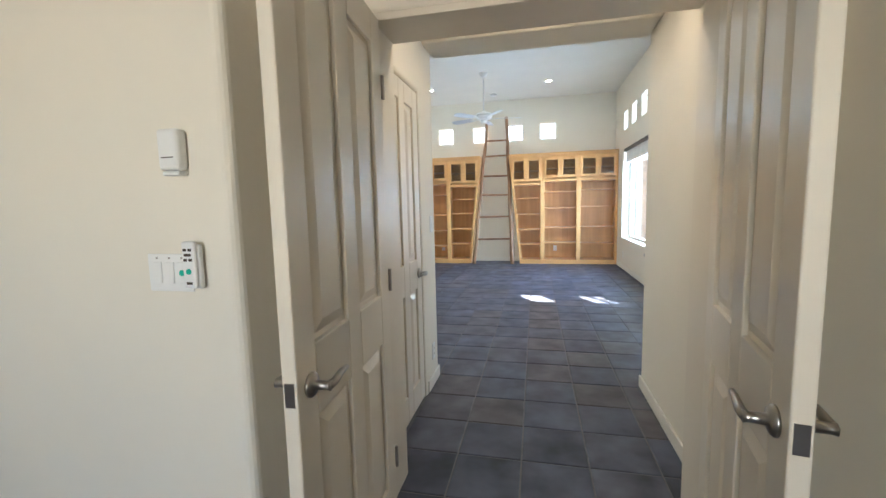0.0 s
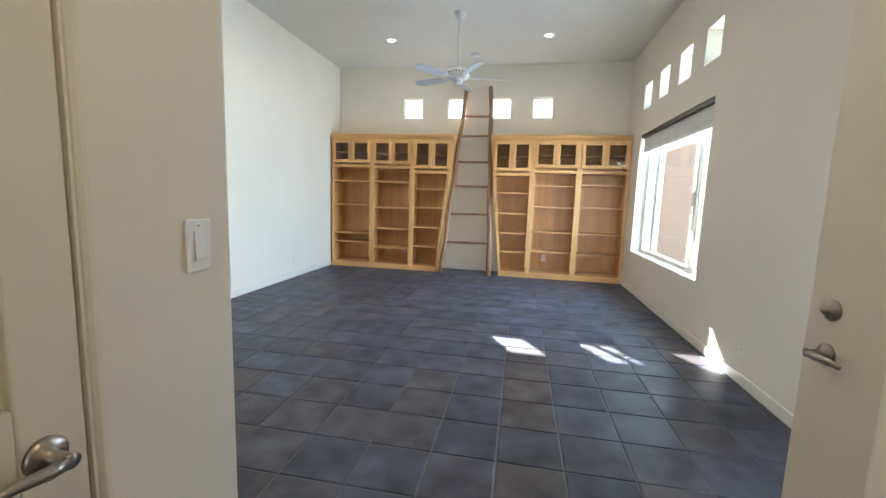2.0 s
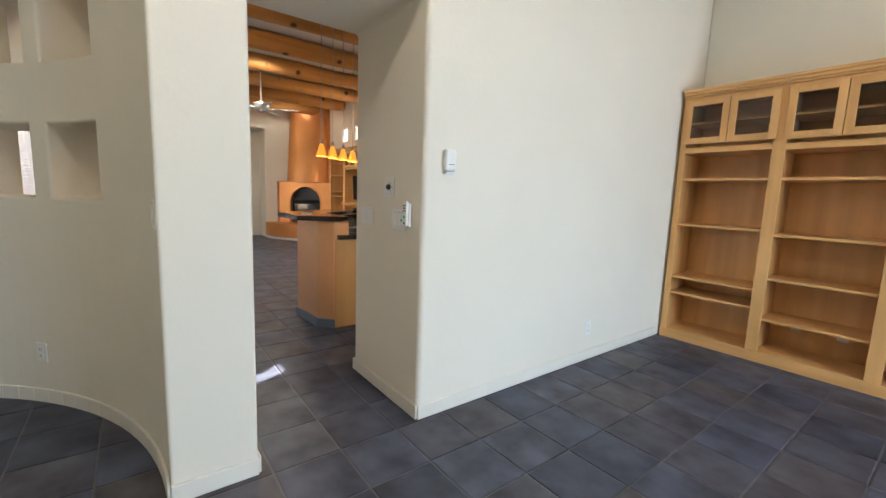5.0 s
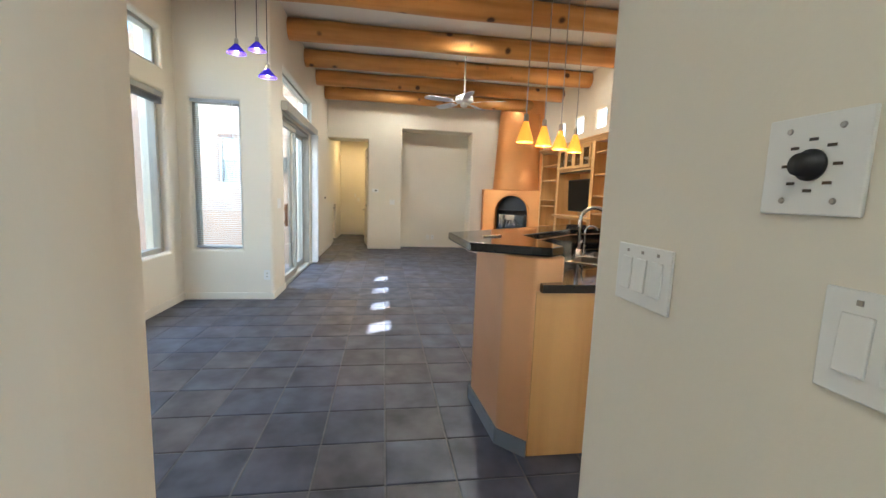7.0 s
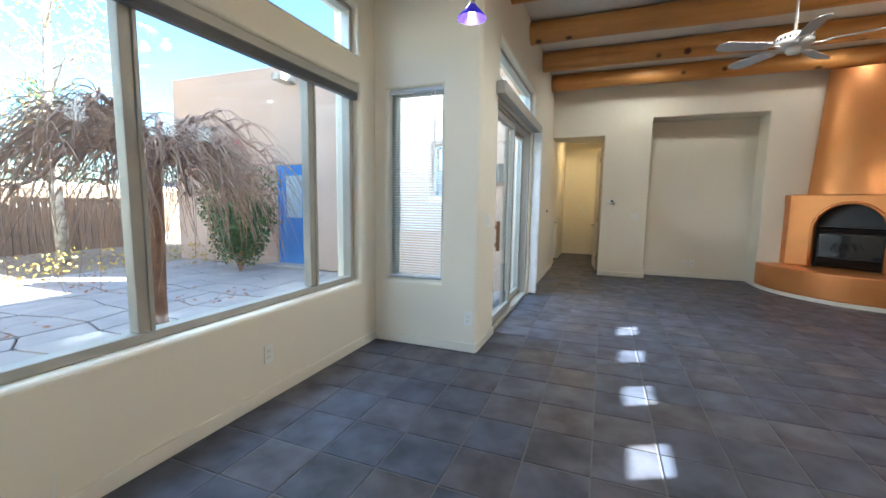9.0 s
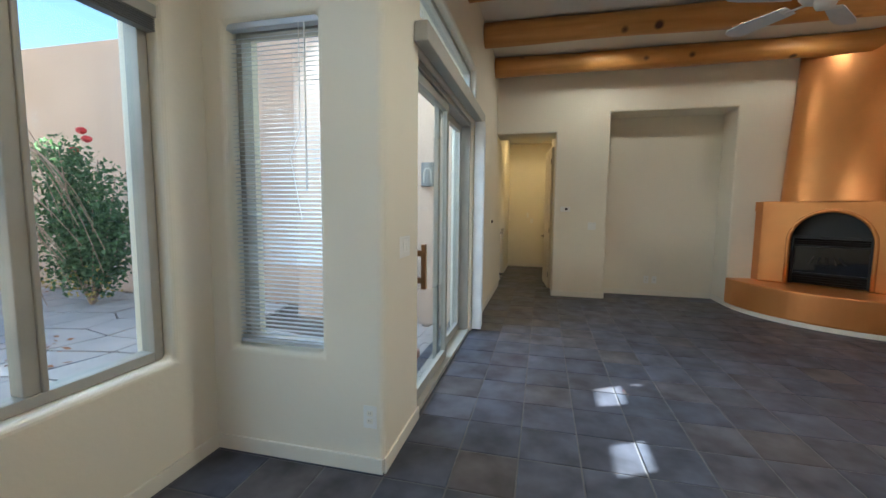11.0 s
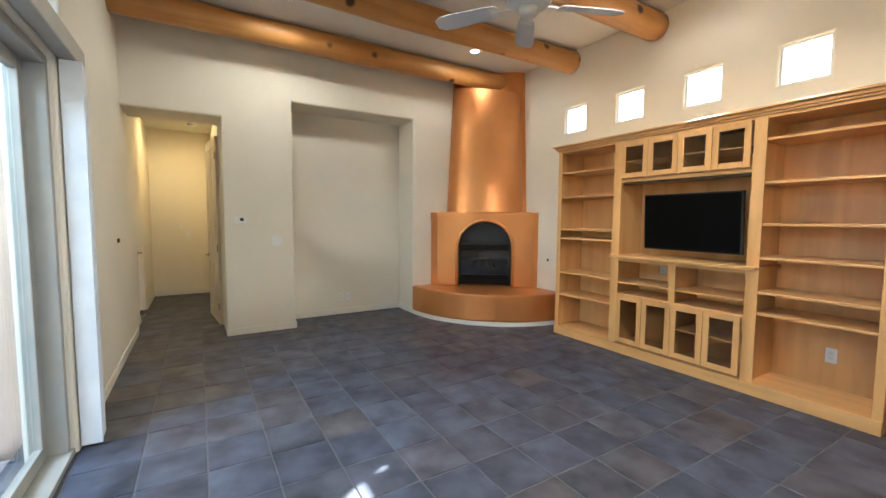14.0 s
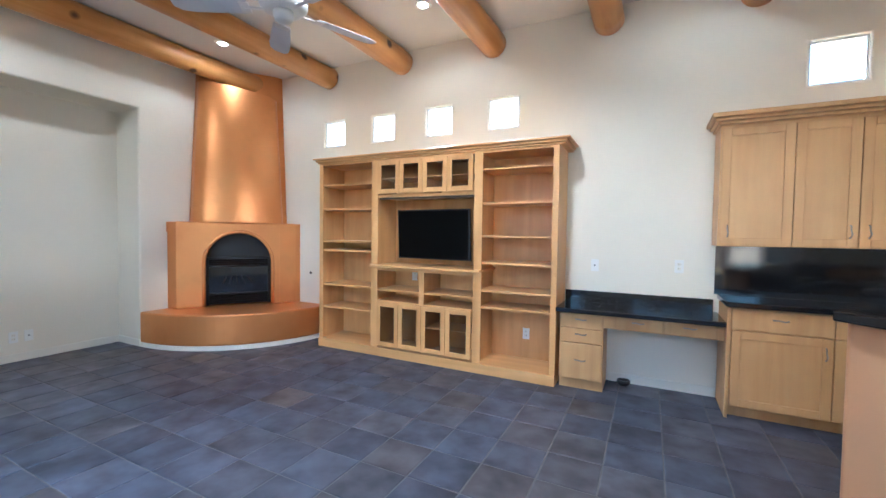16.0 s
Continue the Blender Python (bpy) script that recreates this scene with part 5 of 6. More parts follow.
part("rim", bm, STEEL, sk, bevel=0.003)
BOWL = mat("bowl_steel", (0.42, 0.38, 0.33), 0.3, metal=1.0)
for x0, x1 in ((-0.31, -0.015), (0.015, 0.31)):
    bm = B()
    for q in ((x0 - 0.002, x0, -0.19, 0.15, -0.17, 0.004), (x1, x1 + 0.002, -0.19, 0.15, -0.17, 0.004), (x0, x1, -0.192, -0.19, -0.17, 0.004), (x0, x1, 0.15, 0.152, -0.17, 0.004), (x0, x1, -0.19, 0.15, -0.172, -0.17)):
        box(bm, *q, SM)
    bl_ = part("bowl", bm, BOWL, sk)
    part("drain", lathe(B(), SM @ Vector(((x0 + x1) / 2, -0.02, -0.17)), [(0.02, 0.0005), (0.04, 0.002), (0.045, 0.0)], 16), STEEL, bl_)
fc = thing("faucet", (-6.0, 7.2, WZ + 0.007), "stainless gooseneck kitchen faucet", "faucet")
g0 = SM @ Vector((0.02, 0.19, 0.007))
bm = tube(B(), [g0, g0 + Vector((0, 0, 0.25))] + [g0 - V2 * (0.10 - 0.10 * math.cos(math.pi * k / 12)) + Vector((0, 0, 0.25 + 0.10 * math.sin(math.pi * k / 12))) for k in range(1, 13)] + [g0 - V2 * 0.20 + Vector((0, 0, 0.22))], 0.014, 12)
part("spout", bm, STEEL, fc, smooth=True)
part("base", lathe(B(), g0, [(0.03, 0.0), (0.03, 0.012), (0.018, 0.045)], 16), STEEL, fc, smooth=True)
part("handle", tube(B(), [g0 + Vector((0, 0, 0.07)), g0 + U2 * 0.05 + Vector((0, 0, 0.085)), g0 + U2 * 0.09 + Vector((0, 0, 0.10))], [0.009, 0.007, 0.005], 8), STEEL, fc, smooth=True)
ft = thing("filter_tap", (-6.05, 7.3, WZ + 0.007), "slim chrome filtered water tap beside the faucet", "faucet")
g1 = SM @ Vector((0.16, 0.19, 0.007))
bm = tube(B(), [g1, g1 + Vector((0, 0, 0.16))] + [g1 - V2 * (0.05 - 0.05 * math.cos(math.pi * k / 8)) + Vector((0, 0, 0.16 + 0.05 * math.sin(math.pi * k / 8))) for k in range(1, 8)], 0.007, 8)
part("spout", bm, STEEL, ft, smooth=True)
part("lever", tube(B(), [g1 + Vector((0, 0, 0.05)), g1 + U2 * 0.045 + Vector((0, 0, 0.055))], 0.006, 8), STEEL, ft, smooth=True)

# ---- switches, outlets, controls ----


def plate(name, m, w, h, lab, cat, kind_="switch", n=1):
    """A wall plate; local x along the wall, z up, y out of the wall."""
    p = thing(name, m.translation, lab, cat)

    def put(nm, bm, material, par=None, **k):
        bmesh.ops.transform(bm, matrix=m, verts=bm.verts)
        return part(nm, bm, material, par or p, **k)
    put("plate", box(B(), -w / 2, w / 2, 0.0, 0.006, -h / 2, h / 2), WHITE, bevel=0.002)
    for k in range(n):
        x = (k - (n - 1) / 2) * 0.046
        if kind_ == "switch":
            put("rocker", box(B(), x - 0.016, x + 0.016, 0.006, 0.010, -0.033, 0.033, pose(0, 0, 0, 3)), WHITE, bevel=0.0015)
            put("screw", box(B(), x - 0.003, x + 0.003, 0.006, 0.0075, h / 2 - 0.016, h / 2 - 0.010), NICKEL)
        elif kind_ == "outlet":
            for z in (-0.02, 0.02):
                put("socket", box(B(), x - 0.016, x + 0.016, 0.006, 0.0085, z - 0.014, z + 0.014), TRIM, bevel=0.001)
                for dx in (-0.006, 0.006):
                    put("slot", box(B(), x + dx - 0.001, x + dx + 0.001, 0.0085, 0.009, z - 0.003, z + 0.006), BLACK)
        elif kind_ == "jack":
            put("socket", box(B(), x - 0.006, x + 0.006, 0.006, 0.010, -0.006, 0.006), BLACK)
    return p


FX, FNX, FY, FNY = 90, -90, 180, 0      # turns for plates facing -x, +x, -y, +y
SW = "white rocker light switch on the plaster wall"
OUT = "white double power outlet on the wall"
plate("light_switch", pose(-0.549, 3.02, 1.185, 0, 0, FNX), 0.072, 0.118, SW, "switch")
plate("power_outlet", pose(-0.549, 2.99, 0.25, 0, 0, FNX), 0.072, 0.118, OUT, "outlet", "outlet")
plate("light_switch", pose(CX + R0 * math.cos(radians(92.5)), CY + R0 * math.sin(radians(92.5)), 1.20, 0, 0, 182.5), 0.072, 0.118, SW, "switch")
plate("power_outlet", pose(CX + R0 * math.cos(radians(133)), CY + R0 * math.sin(radians(133)), 0.31, 0, 0, 223), 0.072, 0.118, OUT, "outlet", "outlet")
plate("power_outlet", pose(-3.239, 7.96, 0.27, 0, 0, FNX), 0.072, 0.118, OUT, "outlet", "outlet")
plate("power_outlet", pose(1.849, 5.5, 0.28, 0, 0, FX), 0.072, 0.118, OUT, "outlet", "outlet")
plate("power_outlet", pose(1.849, 8.6, 0.28, 0, 0, FX), 0.072, 0.118, OUT, "outlet", "outlet")
plate("power_outlet", pose(-6.9, 3.471, 0.31, 0, 0, FNY), 0.072, 0.118, OUT, "outlet", "outlet")
plate("power_outlet", pose(-8.249, 4.40, 0.30, 0, 0, FNX), 0.072, 0.118, OUT, "outlet", "outlet")
plate("light_switch", pose(-8.57, 4.471, 1.15, 0, 0, FNY), 0.164, 0.118, "white triple rocker light switch by the sliding doors", "switch", n=3)
plate("light_switch", pose(-13.119, 5.97, 1.13, 0, 0, FNX), 0.118, 0.118, "white double rocker light switch beside the alcove", "switch", n=2)
plate("power_outlet", pose(-13.599, 6.90, 0.26, 0, 0, FNX), 0.072, 0.118, OUT, "outlet", "outlet")
plate("power_outlet", pose(-13.599, 7.02, 0.26, 0, 0, FNX), 0.072, 0.118, "white cable outlet low in the alcove", "outlet", "jack")
plate("power_outlet", pose(-8.15, 9.399, 1.12, 0, 0, FY), 0.072, 0.118, "white cable outlet above the desk", "outlet", "jack")
plate("power_outlet", pose(-7.43, 9.399, 1.14, 0, 0, FY), 0.072, 0.118, "white power outlet above the desk", "outlet", "outlet")
plate("power_outlet", pose(-8.82, 9.388, 0.36, 0, 0, FY), 0.072, 0.118, "white power outlet in the cabinet back", "outlet", "outlet")
plate("power_outlet", pose(-10.62, 9.388, 0.36, 0, 0, FY), 0.072, 0.118, "white power outlet in the cabinet back", "outlet", "outlet")
plate("power_outlet", pose(-10.20, 9.388, 0.90, 0, 0, FY), 0.072, 0.118, "white power outlet in the cabinet back", "outlet", "outlet")
for x in (-2.25, -1.95):
    plate("power_outlet", pose(x, 9.605, 0.30, 0, 0, FY), 0.072, 0.118, "white power outlet in the bookcase back", "outlet", "outlet")
plate("power_outlet", pose(0.62, 9.605, 0.30, 0, 0, FY), 0.072, 0.118, "white power outlet in the bookcase back", "outlet", "outlet")
plate("light_switch", pose(-16.519, 4.97, 1.12, 0, 0, FNX), 0.072, 0.118, SW, "switch")
plate("light_switch", pose(-16.519, 4.87, 1.25, 0, 0, FNX), 0.05, 0.118, "small hallway wall control", "switch")
# passage controls on the thick wall
plate("light_switch", pose(-3.902, 6.274, 1.162, 0, 0, FY), 0.164, 0.118, "white triple rocker light switch in the passage", "switch", n=3)
vc = plate("volume_control", pose(-3.607, 6.274, 1.354, 0, 0, FY), 0.118, 0.118, "white wall plate with a black volume knob", "volume control", "none", 0)
bm = lathe(B(), (0, 0, 0), [(0.019, 0), (0.0185, 0.004), (0.014, 0.006), (0.013, 0.018)], 20)
bmesh.ops.transform(bm, matrix=pose(-3.607, 6.268, 1.354, 90, 0, 0), verts=bm.verts)
part("knob", bm, BLACK, vc, "black knob", smooth=True)
bm = B()
for k in range(8):
    a = radians(-180 + 45 * k)
    box(bm, -3.607 + 0.030 * math.sin(a) - 0.005, -3.607 + 0.030 * math.sin(a) + 0.005, 6.2670, 6.2678, 1.354 + 0.030 * math.cos(a) - 0.0018, 1.354 + 0.030 * math.cos(a) + 0.0018)
part("scale_marks", bm, DARKMETAL, vc)
for dx in (-0.03, 0.03):
    for dz in (-0.042, 0.042):
        part("screw", lathe(B(), (0, 0, 0), [(0.004, 0), (0.003, 0.002)], 8, pose(-3.607 + dx, 6.268, 1.354 + dz, 90)), NICKEL, vc)


def control_set(mx, w, base):
    """A three-gang switch with a fan remote clipped over it."""
    return plate("light_switch", mx @ pose(0, 0, 0), w, 0.118, base, "switch", n=3)


def remote(m, lab):
    r = thing("fan_remote", m.translation, lab, "remote control")

    def put(nm, bm, material, lab_="", **k):
        bmesh.ops.transform(bm, matrix=m, verts=bm.verts)
        return part(nm, bm, material, r, lab_, **k)
    put("cradle", box(B(), -0.026, 0.026, 0.010, 0.026, -0.075, 0.06), WHITE, bevel=0.004)
    put("handset", box(B(), -0.022, 0.022, 0.026, 0.042, -0.07, 0.07), WHITE, bevel=0.006)
    for x, z, w in ((-0.009, 0.045, 0.006), (0.009, 0.045, 0.006), (0, 0.03, 0.012), (-0.009, 0.015, 0.006), (0.009, 0.015, 0.006), (0, -0.055, 0.01)):
        put("button", box(B(), x - w, x + w, 0.042, 0.044, z - 0.004, z + 0.004), DARKMETAL, bevel=0.001)
    put("button", lathe(B(), (0, 0, 0), [(0.009, 0), (0.008, 0.003)], 14, pose(0, 0.042, -0.02, -90)), GREEN, "green button")
    return r


def dot(m, lab):
    d = thing("sticker", m.translation, lab, "sticker")
    bm = lathe(B(), (0, 0, 0), [(0.010, 0), (0.010, 0.0008)], 14, pose(0, 0.0115, 0, -90))
    bmesh.ops.transform(bm, matrix=m, verts=bm.verts)
    part("disc", bm, GREEN, d)


control_set(pose(-3.488, 6.274, 1.16, 0, 0, FY), 0.164, "white triple rocker light switch in the passage")
remote(pose(-3.365, 6.274, 1.205, 0, 0, FY), "white fan remote control with green button in a wall cradle")
dot(pose(-3.445, 6.274, 1.16, 0, 0, FY), "small round green sticker on the light switch")
control_set(pose(-0.92, 1.199, 1.13, 0, 0, FY), 0.164, "white triple rocker light switch in the first room")
remote(pose(-0.815, 1.199, 1.16, 0, 0, FY), "white fan remote control with green button in a wall cradle")
dot(pose(-0.872, 1.199, 1.13, 0, 0, FY), "small round green sticker on the light switch")


def thermostat(m, lab):
    p = thing("thermostat", m.translation, lab, "thermostat")

    def put(nm, bm, material, **k):
        bmesh.ops.transform(bm, matrix=m, verts=bm.verts)
        return part(nm, bm, material, p, **k)
    put("body", box(B(), -0.036, 0.036, 0, 0.042, -0.06, 0.06), WHITE, bevel=0.012, seg=3)
    put("slot", box(B(), -0.022, 0.022, 0.0405, 0.0425, -0.025, -0.022), DARKMETAL)
    put("base_strip", box(B(), -0.03, 0.03, 0.0, 0.034, -0.075, -0.062), WHITE, bevel=0.003)


thermostat(pose(-0.855, 1.199, 1.50, 0, 0, FY), "off-white plastic wall thermostat")
thermostat(pose(-3.239, 6.43, 1.51, 0, 0, FNX), "off-white plastic wall thermostat beside the passage")
th = thing("wall_thermostat", (-13.118, 5.58, 1.39), "white wall thermostat with a small dark display", "thermostat")
part("body", bx(-13.119, -13.095, 5.49, 5.64, 1.35, 1.43), WHITE, th, bevel=0.006)
part("display", bx(-13.096, -13.094, 5.56, 5.60, 1.375, 1.41), BLACK, th)
kn = thing("gas_valve", (-11.9, 9.399, 0.84), "small round gas key valve on the wall", "valve")
part("rose", lathe(B(), (0, 0, 0), [(0.02, 0), (0.018, 0.006), (0.006, 0.008)], 16, pose(-11.9, 9.399, 0.84, 90)), DARKMETAL, kn)
ss = thing("wall_sensor", (-12.6, 4.475, 1.19), "small dark sensor on the wall", "sensor")
part("body", bx(-12.62, -12.58, 4.471, 4.49, 1.17, 1.21), BLACK, ss, bevel=0.004)
bw = thing("pet_bowl", (-7.86, 9.34, 0), "small black round bowl on the floor under the desk", "bowl")
part("bowl", lathe(B(), (-7.86, 9.34, 0), [(0.05, 0.0), (0.06, 0.02), (0.058, 0.045), (0.045, 0.046), (0.04, 0.02)], 20), BLACK, bw, smooth=True)
cb = thing("cable", (-5.7, 3.8, 0), "loose white cable lying on the floor by the bay window", "cable")
part("wire", tube(B(), [(-5.74, 3.55, 0.25), (-5.72, 3.56, 0.08), (-5.68, 3.62, 0.012), (-5.66, 3.75, 0.008), (-5.60, 3.82, 0.008), (-5.62, 3.90, 0.008), (-5.55, 3.95, 0.008)], 0.004, 6), WHITE, cb)

# ---- outdoors ----
gm = B()
bmesh.ops.create_grid(gm, x_segments=60, y_segments=60, size=1500)
bmesh.ops.translate(gm, verts=gm.verts, vec=(0, 0, -0.16))
tagged(part("ground", gm, DIRT), "dry sandy ground reaching to the horizon", "ground", kind="structure")


def house_block(name, x0, x1, y0, y1, h, openings, label, material, face="x"):
    if face == "x":
        return grid_wall(name, (y0, y1), (-0.16, h), openings, lambda u, z, s: (x0 if s else x1, u, z), material, label, "facade", bevel=0.08)
    return grid_wall(name, (x0, x1), (-0.16, h), openings, lambda u, z, s: (u, y0 if s else y1, z), material, label, "facade", bevel=0.08)


house_block("facade_1", -11.6, -11.22, 2.0, 4.22, 3.9, [(2.78, 3.12, 1.40, 2.25)], "pinkish stucco wing wall beside the patio with a small window", STUCCO)
house_block("facade_2", -12.5, -12.0, -4.4, 2.0, 4.15, [(-1.27, -0.42, -0.1, 2.08)], "pinkish stucco wing wall with a blue door and flat parapet", STUCCO)
house_block("facade_3", -16.0, -12.5, -4.6, -4.2, 4.15, [], "pinkish stucco return wall", STUCCO, "y")
framed_window("window_12", "x", -11.35, 2.78, 3.12, 1.40, 2.25, [], "small white-framed window in the stucco wing", f=0.03, material=WHITE)
part("inner_blind", bx(-11.45, -11.43, 2.80, 3.10, 1.42, 1.85), BLIND, None)
bpy.data.objects["inner_blind"]["kind"] = "structure"
bd = thing("blue_door", (-12.1, -0.85, -0.1), "blue painted exterior door with a glazed upper half", "door", kind="structure")
bm = B()
box(bm, -12.12, -12.04, -1.27, -1.19, -0.1, 2.08)
box(bm, -12.12, -12.04, -0.50, -0.42, -0.1, 2.08)
box(bm, -12.12, -12.04, -1.19, -0.50, 2.0, 2.08)
part("frame", bm, BLUE, bd, bevel=0.005)
bm = B()
box(bm, -12.10, -12.06, -1.19, -1.07, -0.08, 2.0)
box(bm, -12.10, -12.06, -0.62, -0.50, -0.08, 2.0)
box(bm, -12.10, -12.06, -1.07, -0.62, 1.86, 2.0)
box(bm, -12.10, -12.06, -1.07, -0.62, -0.08, 0.95)
part("leaf", bm, BLUE, bd, bevel=0.005)
for y0, y1 in ((-1.04, -0.87), (-0.82, -0.65)):
    part("panel", bx(-12.062, -12.052, y0, y1, 0.10, 0.80), BLUE, bd, bevel=0.006)
part("pane", bx(-12.085, -12.08, -1.07, -0.62, 0.95, 1.86), mat("frosted_pane", (0.55, 0.62, 0.66), 0.15), bd)
part("threshold", bx(-12.1, -11.7, -1.4, -0.3, -0.16, -0.06), FLAG, bd, bevel=0.01)
sn = thing("wall_sconce", (-11.2, 3.88, 1.78), "grey metal outdoor wall sconce with an arch relief", "lamp")
bm = B()
pts = [(0.0 + 0.10 * math.sin(math.pi * k / 12), -0.11 + 0.22 * k / 12) for k in range(13)]
prism(bm, [(-11.22 + a, 3.88 + b) for a, b in pts], 1.64, 1.92)
part("body", bm, mat("grey_pewter", (0.22, 0.23, 0.24), 0.5, metal=0.6), sn)
ar = [(-11.113 + 0.0, 3.88 + 0.045 * math.cos(math.pi * k / 10), 1.78 + 0.07 * math.sin(math.pi * k / 10)) for k in range(11)]
part("arch_relief", tube(B(), [(-11.113, 3.925, 1.68)] + ar + [(-11.113, 3.835, 1.68)], 0.006, 6), TRIM, sn)
cnl = thing("canale", (-11.9, -0.75, 3.9), "wooden roof spout on the parapet", "spout")
part("spout", bx(-12.02, -11.55, -0.9, -0.65, 3.72, 3.86), PALEBARK, cnl, bevel=0.02)
house_block("facade_4", -30, 5, -9.3, -9.0, 1.75, [], "tan stucco garden wall behind the courtyard", TANWALL, "y")
house_block("facade_5", 2.14, 2.95, 9.6, 9.9, 3.4, [], "pinkish stucco corner of the house outside the library window", STUCCO, "y")

fence = thing("wooden_fence", (-13, -8.3, -0.16), "weathered brown board fence behind the courtyard", "fence")
rnd = random.Random(17)
FENCE = wood("weathered_board", (0.30, 0.20, 0.13), (0.18, 0.115, 0.075), rough=0.8, axis=2, grain=12)
for k in range(74):
    x = -16.4 + k * 0.157
    part("board", bx(x, x + 0.14, -8.32, -8.295, -0.16, 1.55 + rnd.uniform(-0.03, 0.03)), FENCE, fence)
for z in (0.3, 1.2):
    part("rail", bx(-16.4, -4.8, -8.36, -8.322, z, z + 0.09), FENCE, fence)

# courtyard flagstones
rnd = random.Random(21)
court = thing("flagstone_patio", (-8.5, 0.5, -0.15), "grey flagstone patio with dark joints and scattered leaves", "patio", kind="structure")
part("joint_bed", bx(-11.95, -4.2, -3.2, 3.15, -0.157, -0.142), mat("dark_joint_sand", (0.10, 0.075, 0.06), 0.95, var=0.3, scale=9), court)
corner = {(i, j): (-12.4 + i * 0.60 + rnd.uniform(-0.15, 0.15), 3.05 - j * 0.52 + rnd.uniform(-0.12, 0.12)) for i in range(15) for j in range(14)}
for i in range(14):
    for j in range(13):
        q = [corner[i, j], corner[i + 1, j], corner[i + 1, j + 1], corner[i, j + 1]]
        mx_, my_ = sum(p[0] for p in q) / 4, sum(p[1] for p in q) / 4
        if mx_ > -4.3 or mx_ < -11.9 or mx_ < -10.8 and my_ > 1.7:
            continue
        pts = []
        for k in range(4):
            p, o = q[k], q[(k + 1) % 4]
            for f in (0.04, 0.96):
                x, y = p[0] + (o[0] - p[0]) * f, p[1] + (o[1] - p[1]) * f
                pts.append((x + (mx_ - x) * 0.05 + 8.5, y + (my_ - y) * 0.05 - 0.5))
        lift = rnd.uniform(0, 0.010)
        me = bpy.data.meshes.new("flagstone")
        bm = prism(B(), pts, lift, 0.04 + lift)
        bmesh.ops.recalc_face_normals(bm, faces=bm.faces)
        bm.to_mesh(me)
        bm.free()
        me.materials.append(FLAG)
        ob = new("flagstone", me)
        ob.parent = court
# brick paver patio outside the sliding doors
pav = thing("brick_patio", (-10, 3.6, -0.14), "weathered grey brick pavers outside the sliding doors", "patio", kind="structure")
bm = B()
box(bm, -0.098, 0.098, -0.048, 0.048, 0, 0.05)
ob = part("brick", bm, PAVER, bevel=0)
me_b = ob.data
bpy.data.objects.remove(ob)
for gx in range(13):
    for gy in range(11):
        x, y = -11.1 + gx * 0.202 + (gy % 2) * 0.10, 4.17 - gy * 0.101
        ob = new("brick", me_b)
        ob.parent = pav
        ob.matrix_basis = pose(x + 10, y - 3.6, 0.02 + rnd.uniform(0, 0.004), 0, 0, rnd.uniform(-1, 1))
pl = thing("planter_edge", (-9.95, 4.05, -0.07), "terracotta coloured wooden step block on the patio", "step")
part("block", bx(-10.05, -9.75, 3.7, 4.12, -0.07, 0.03), mat("terracotta", (0.45, 0.2, 0.12), 0.8, var=0.2), pl, bevel=0.01)

# weeping tree in the courtyard
wt_ = thing("weeping_tree", (-7.15, 2.2, -0.12), "bare weeping tree with drooping twigs in the courtyard", "tree")
TX, TY = -7.12, 2.12
part("trunk", tube(B(), [(TX, TY, -0.16), (TX + 0.01, TY, 0.5), (TX - 0.01, TY + 0.01, 1.2), (TX, TY, 1.62)], [0.065, 0.06, 0.055, 0.07], 10), BARK, wt_, smooth=True)
limbs, twigs = B(), B()
rnd = random.Random(5)
for k in range(30):
    a = 2 * math.pi * k / 30 + rnd.uniform(-0.15, 0.15)
    L = rnd.uniform(0.5, 1.0)
    rise = rnd.uniform(0.08, 0.50)
    pts, rad = [], []
    for i in range(11):
        f = i / 10
        a += rnd.uniform(-0.09, 0.09)
        z = 1.56 + rise * math.sin(min(1, f * 1.7) * math.pi / 2) - 0.95 * max(0, f - 0.45) ** 1.4
        pts.append((TX + L * f * math.cos(a), TY + min(0.62, L * f * math.sin(a)), z + rnd.uniform(-0.025, 0.025)))
        rad.append(0.024 * (1 - f) ** 0.8 + 0.005)
    tube(limbs, pts, rad, 6)
    for i in range(2, 11):
        for _ in range(4):
            p = Vector(pts[i])
            b = a + rnd.uniform(-1.3, 1.3)
            o = rnd.uniform(0.2, 0.55)
            drop = rnd.uniform(0.1, 0.68) * (0.5 + 0.5 * i / 10)
            end = max(0.40, p.z - drop)
            q = [p]
            for st in range(1, 6):
                f = st / 5
                b += rnd.uniform(-0.25, 0.25)
                q.append(Vector((q[-1].x + o / 5 * math.cos(b), min(TY + 0.95, q[-1].y + o / 5 * math.sin(b)), p.z + 0.10 * math.sin(f * math.pi) - (p.z - end) * f ** 1.7)))
            tube(twigs, q, [0.0055, 0.0048, 0.004, 0.0034, 0.0028, 0.002], 3)
part("limbs", limbs, TWIG, wt_, smooth=True)
part("twigs", twigs, TWIG, wt_)


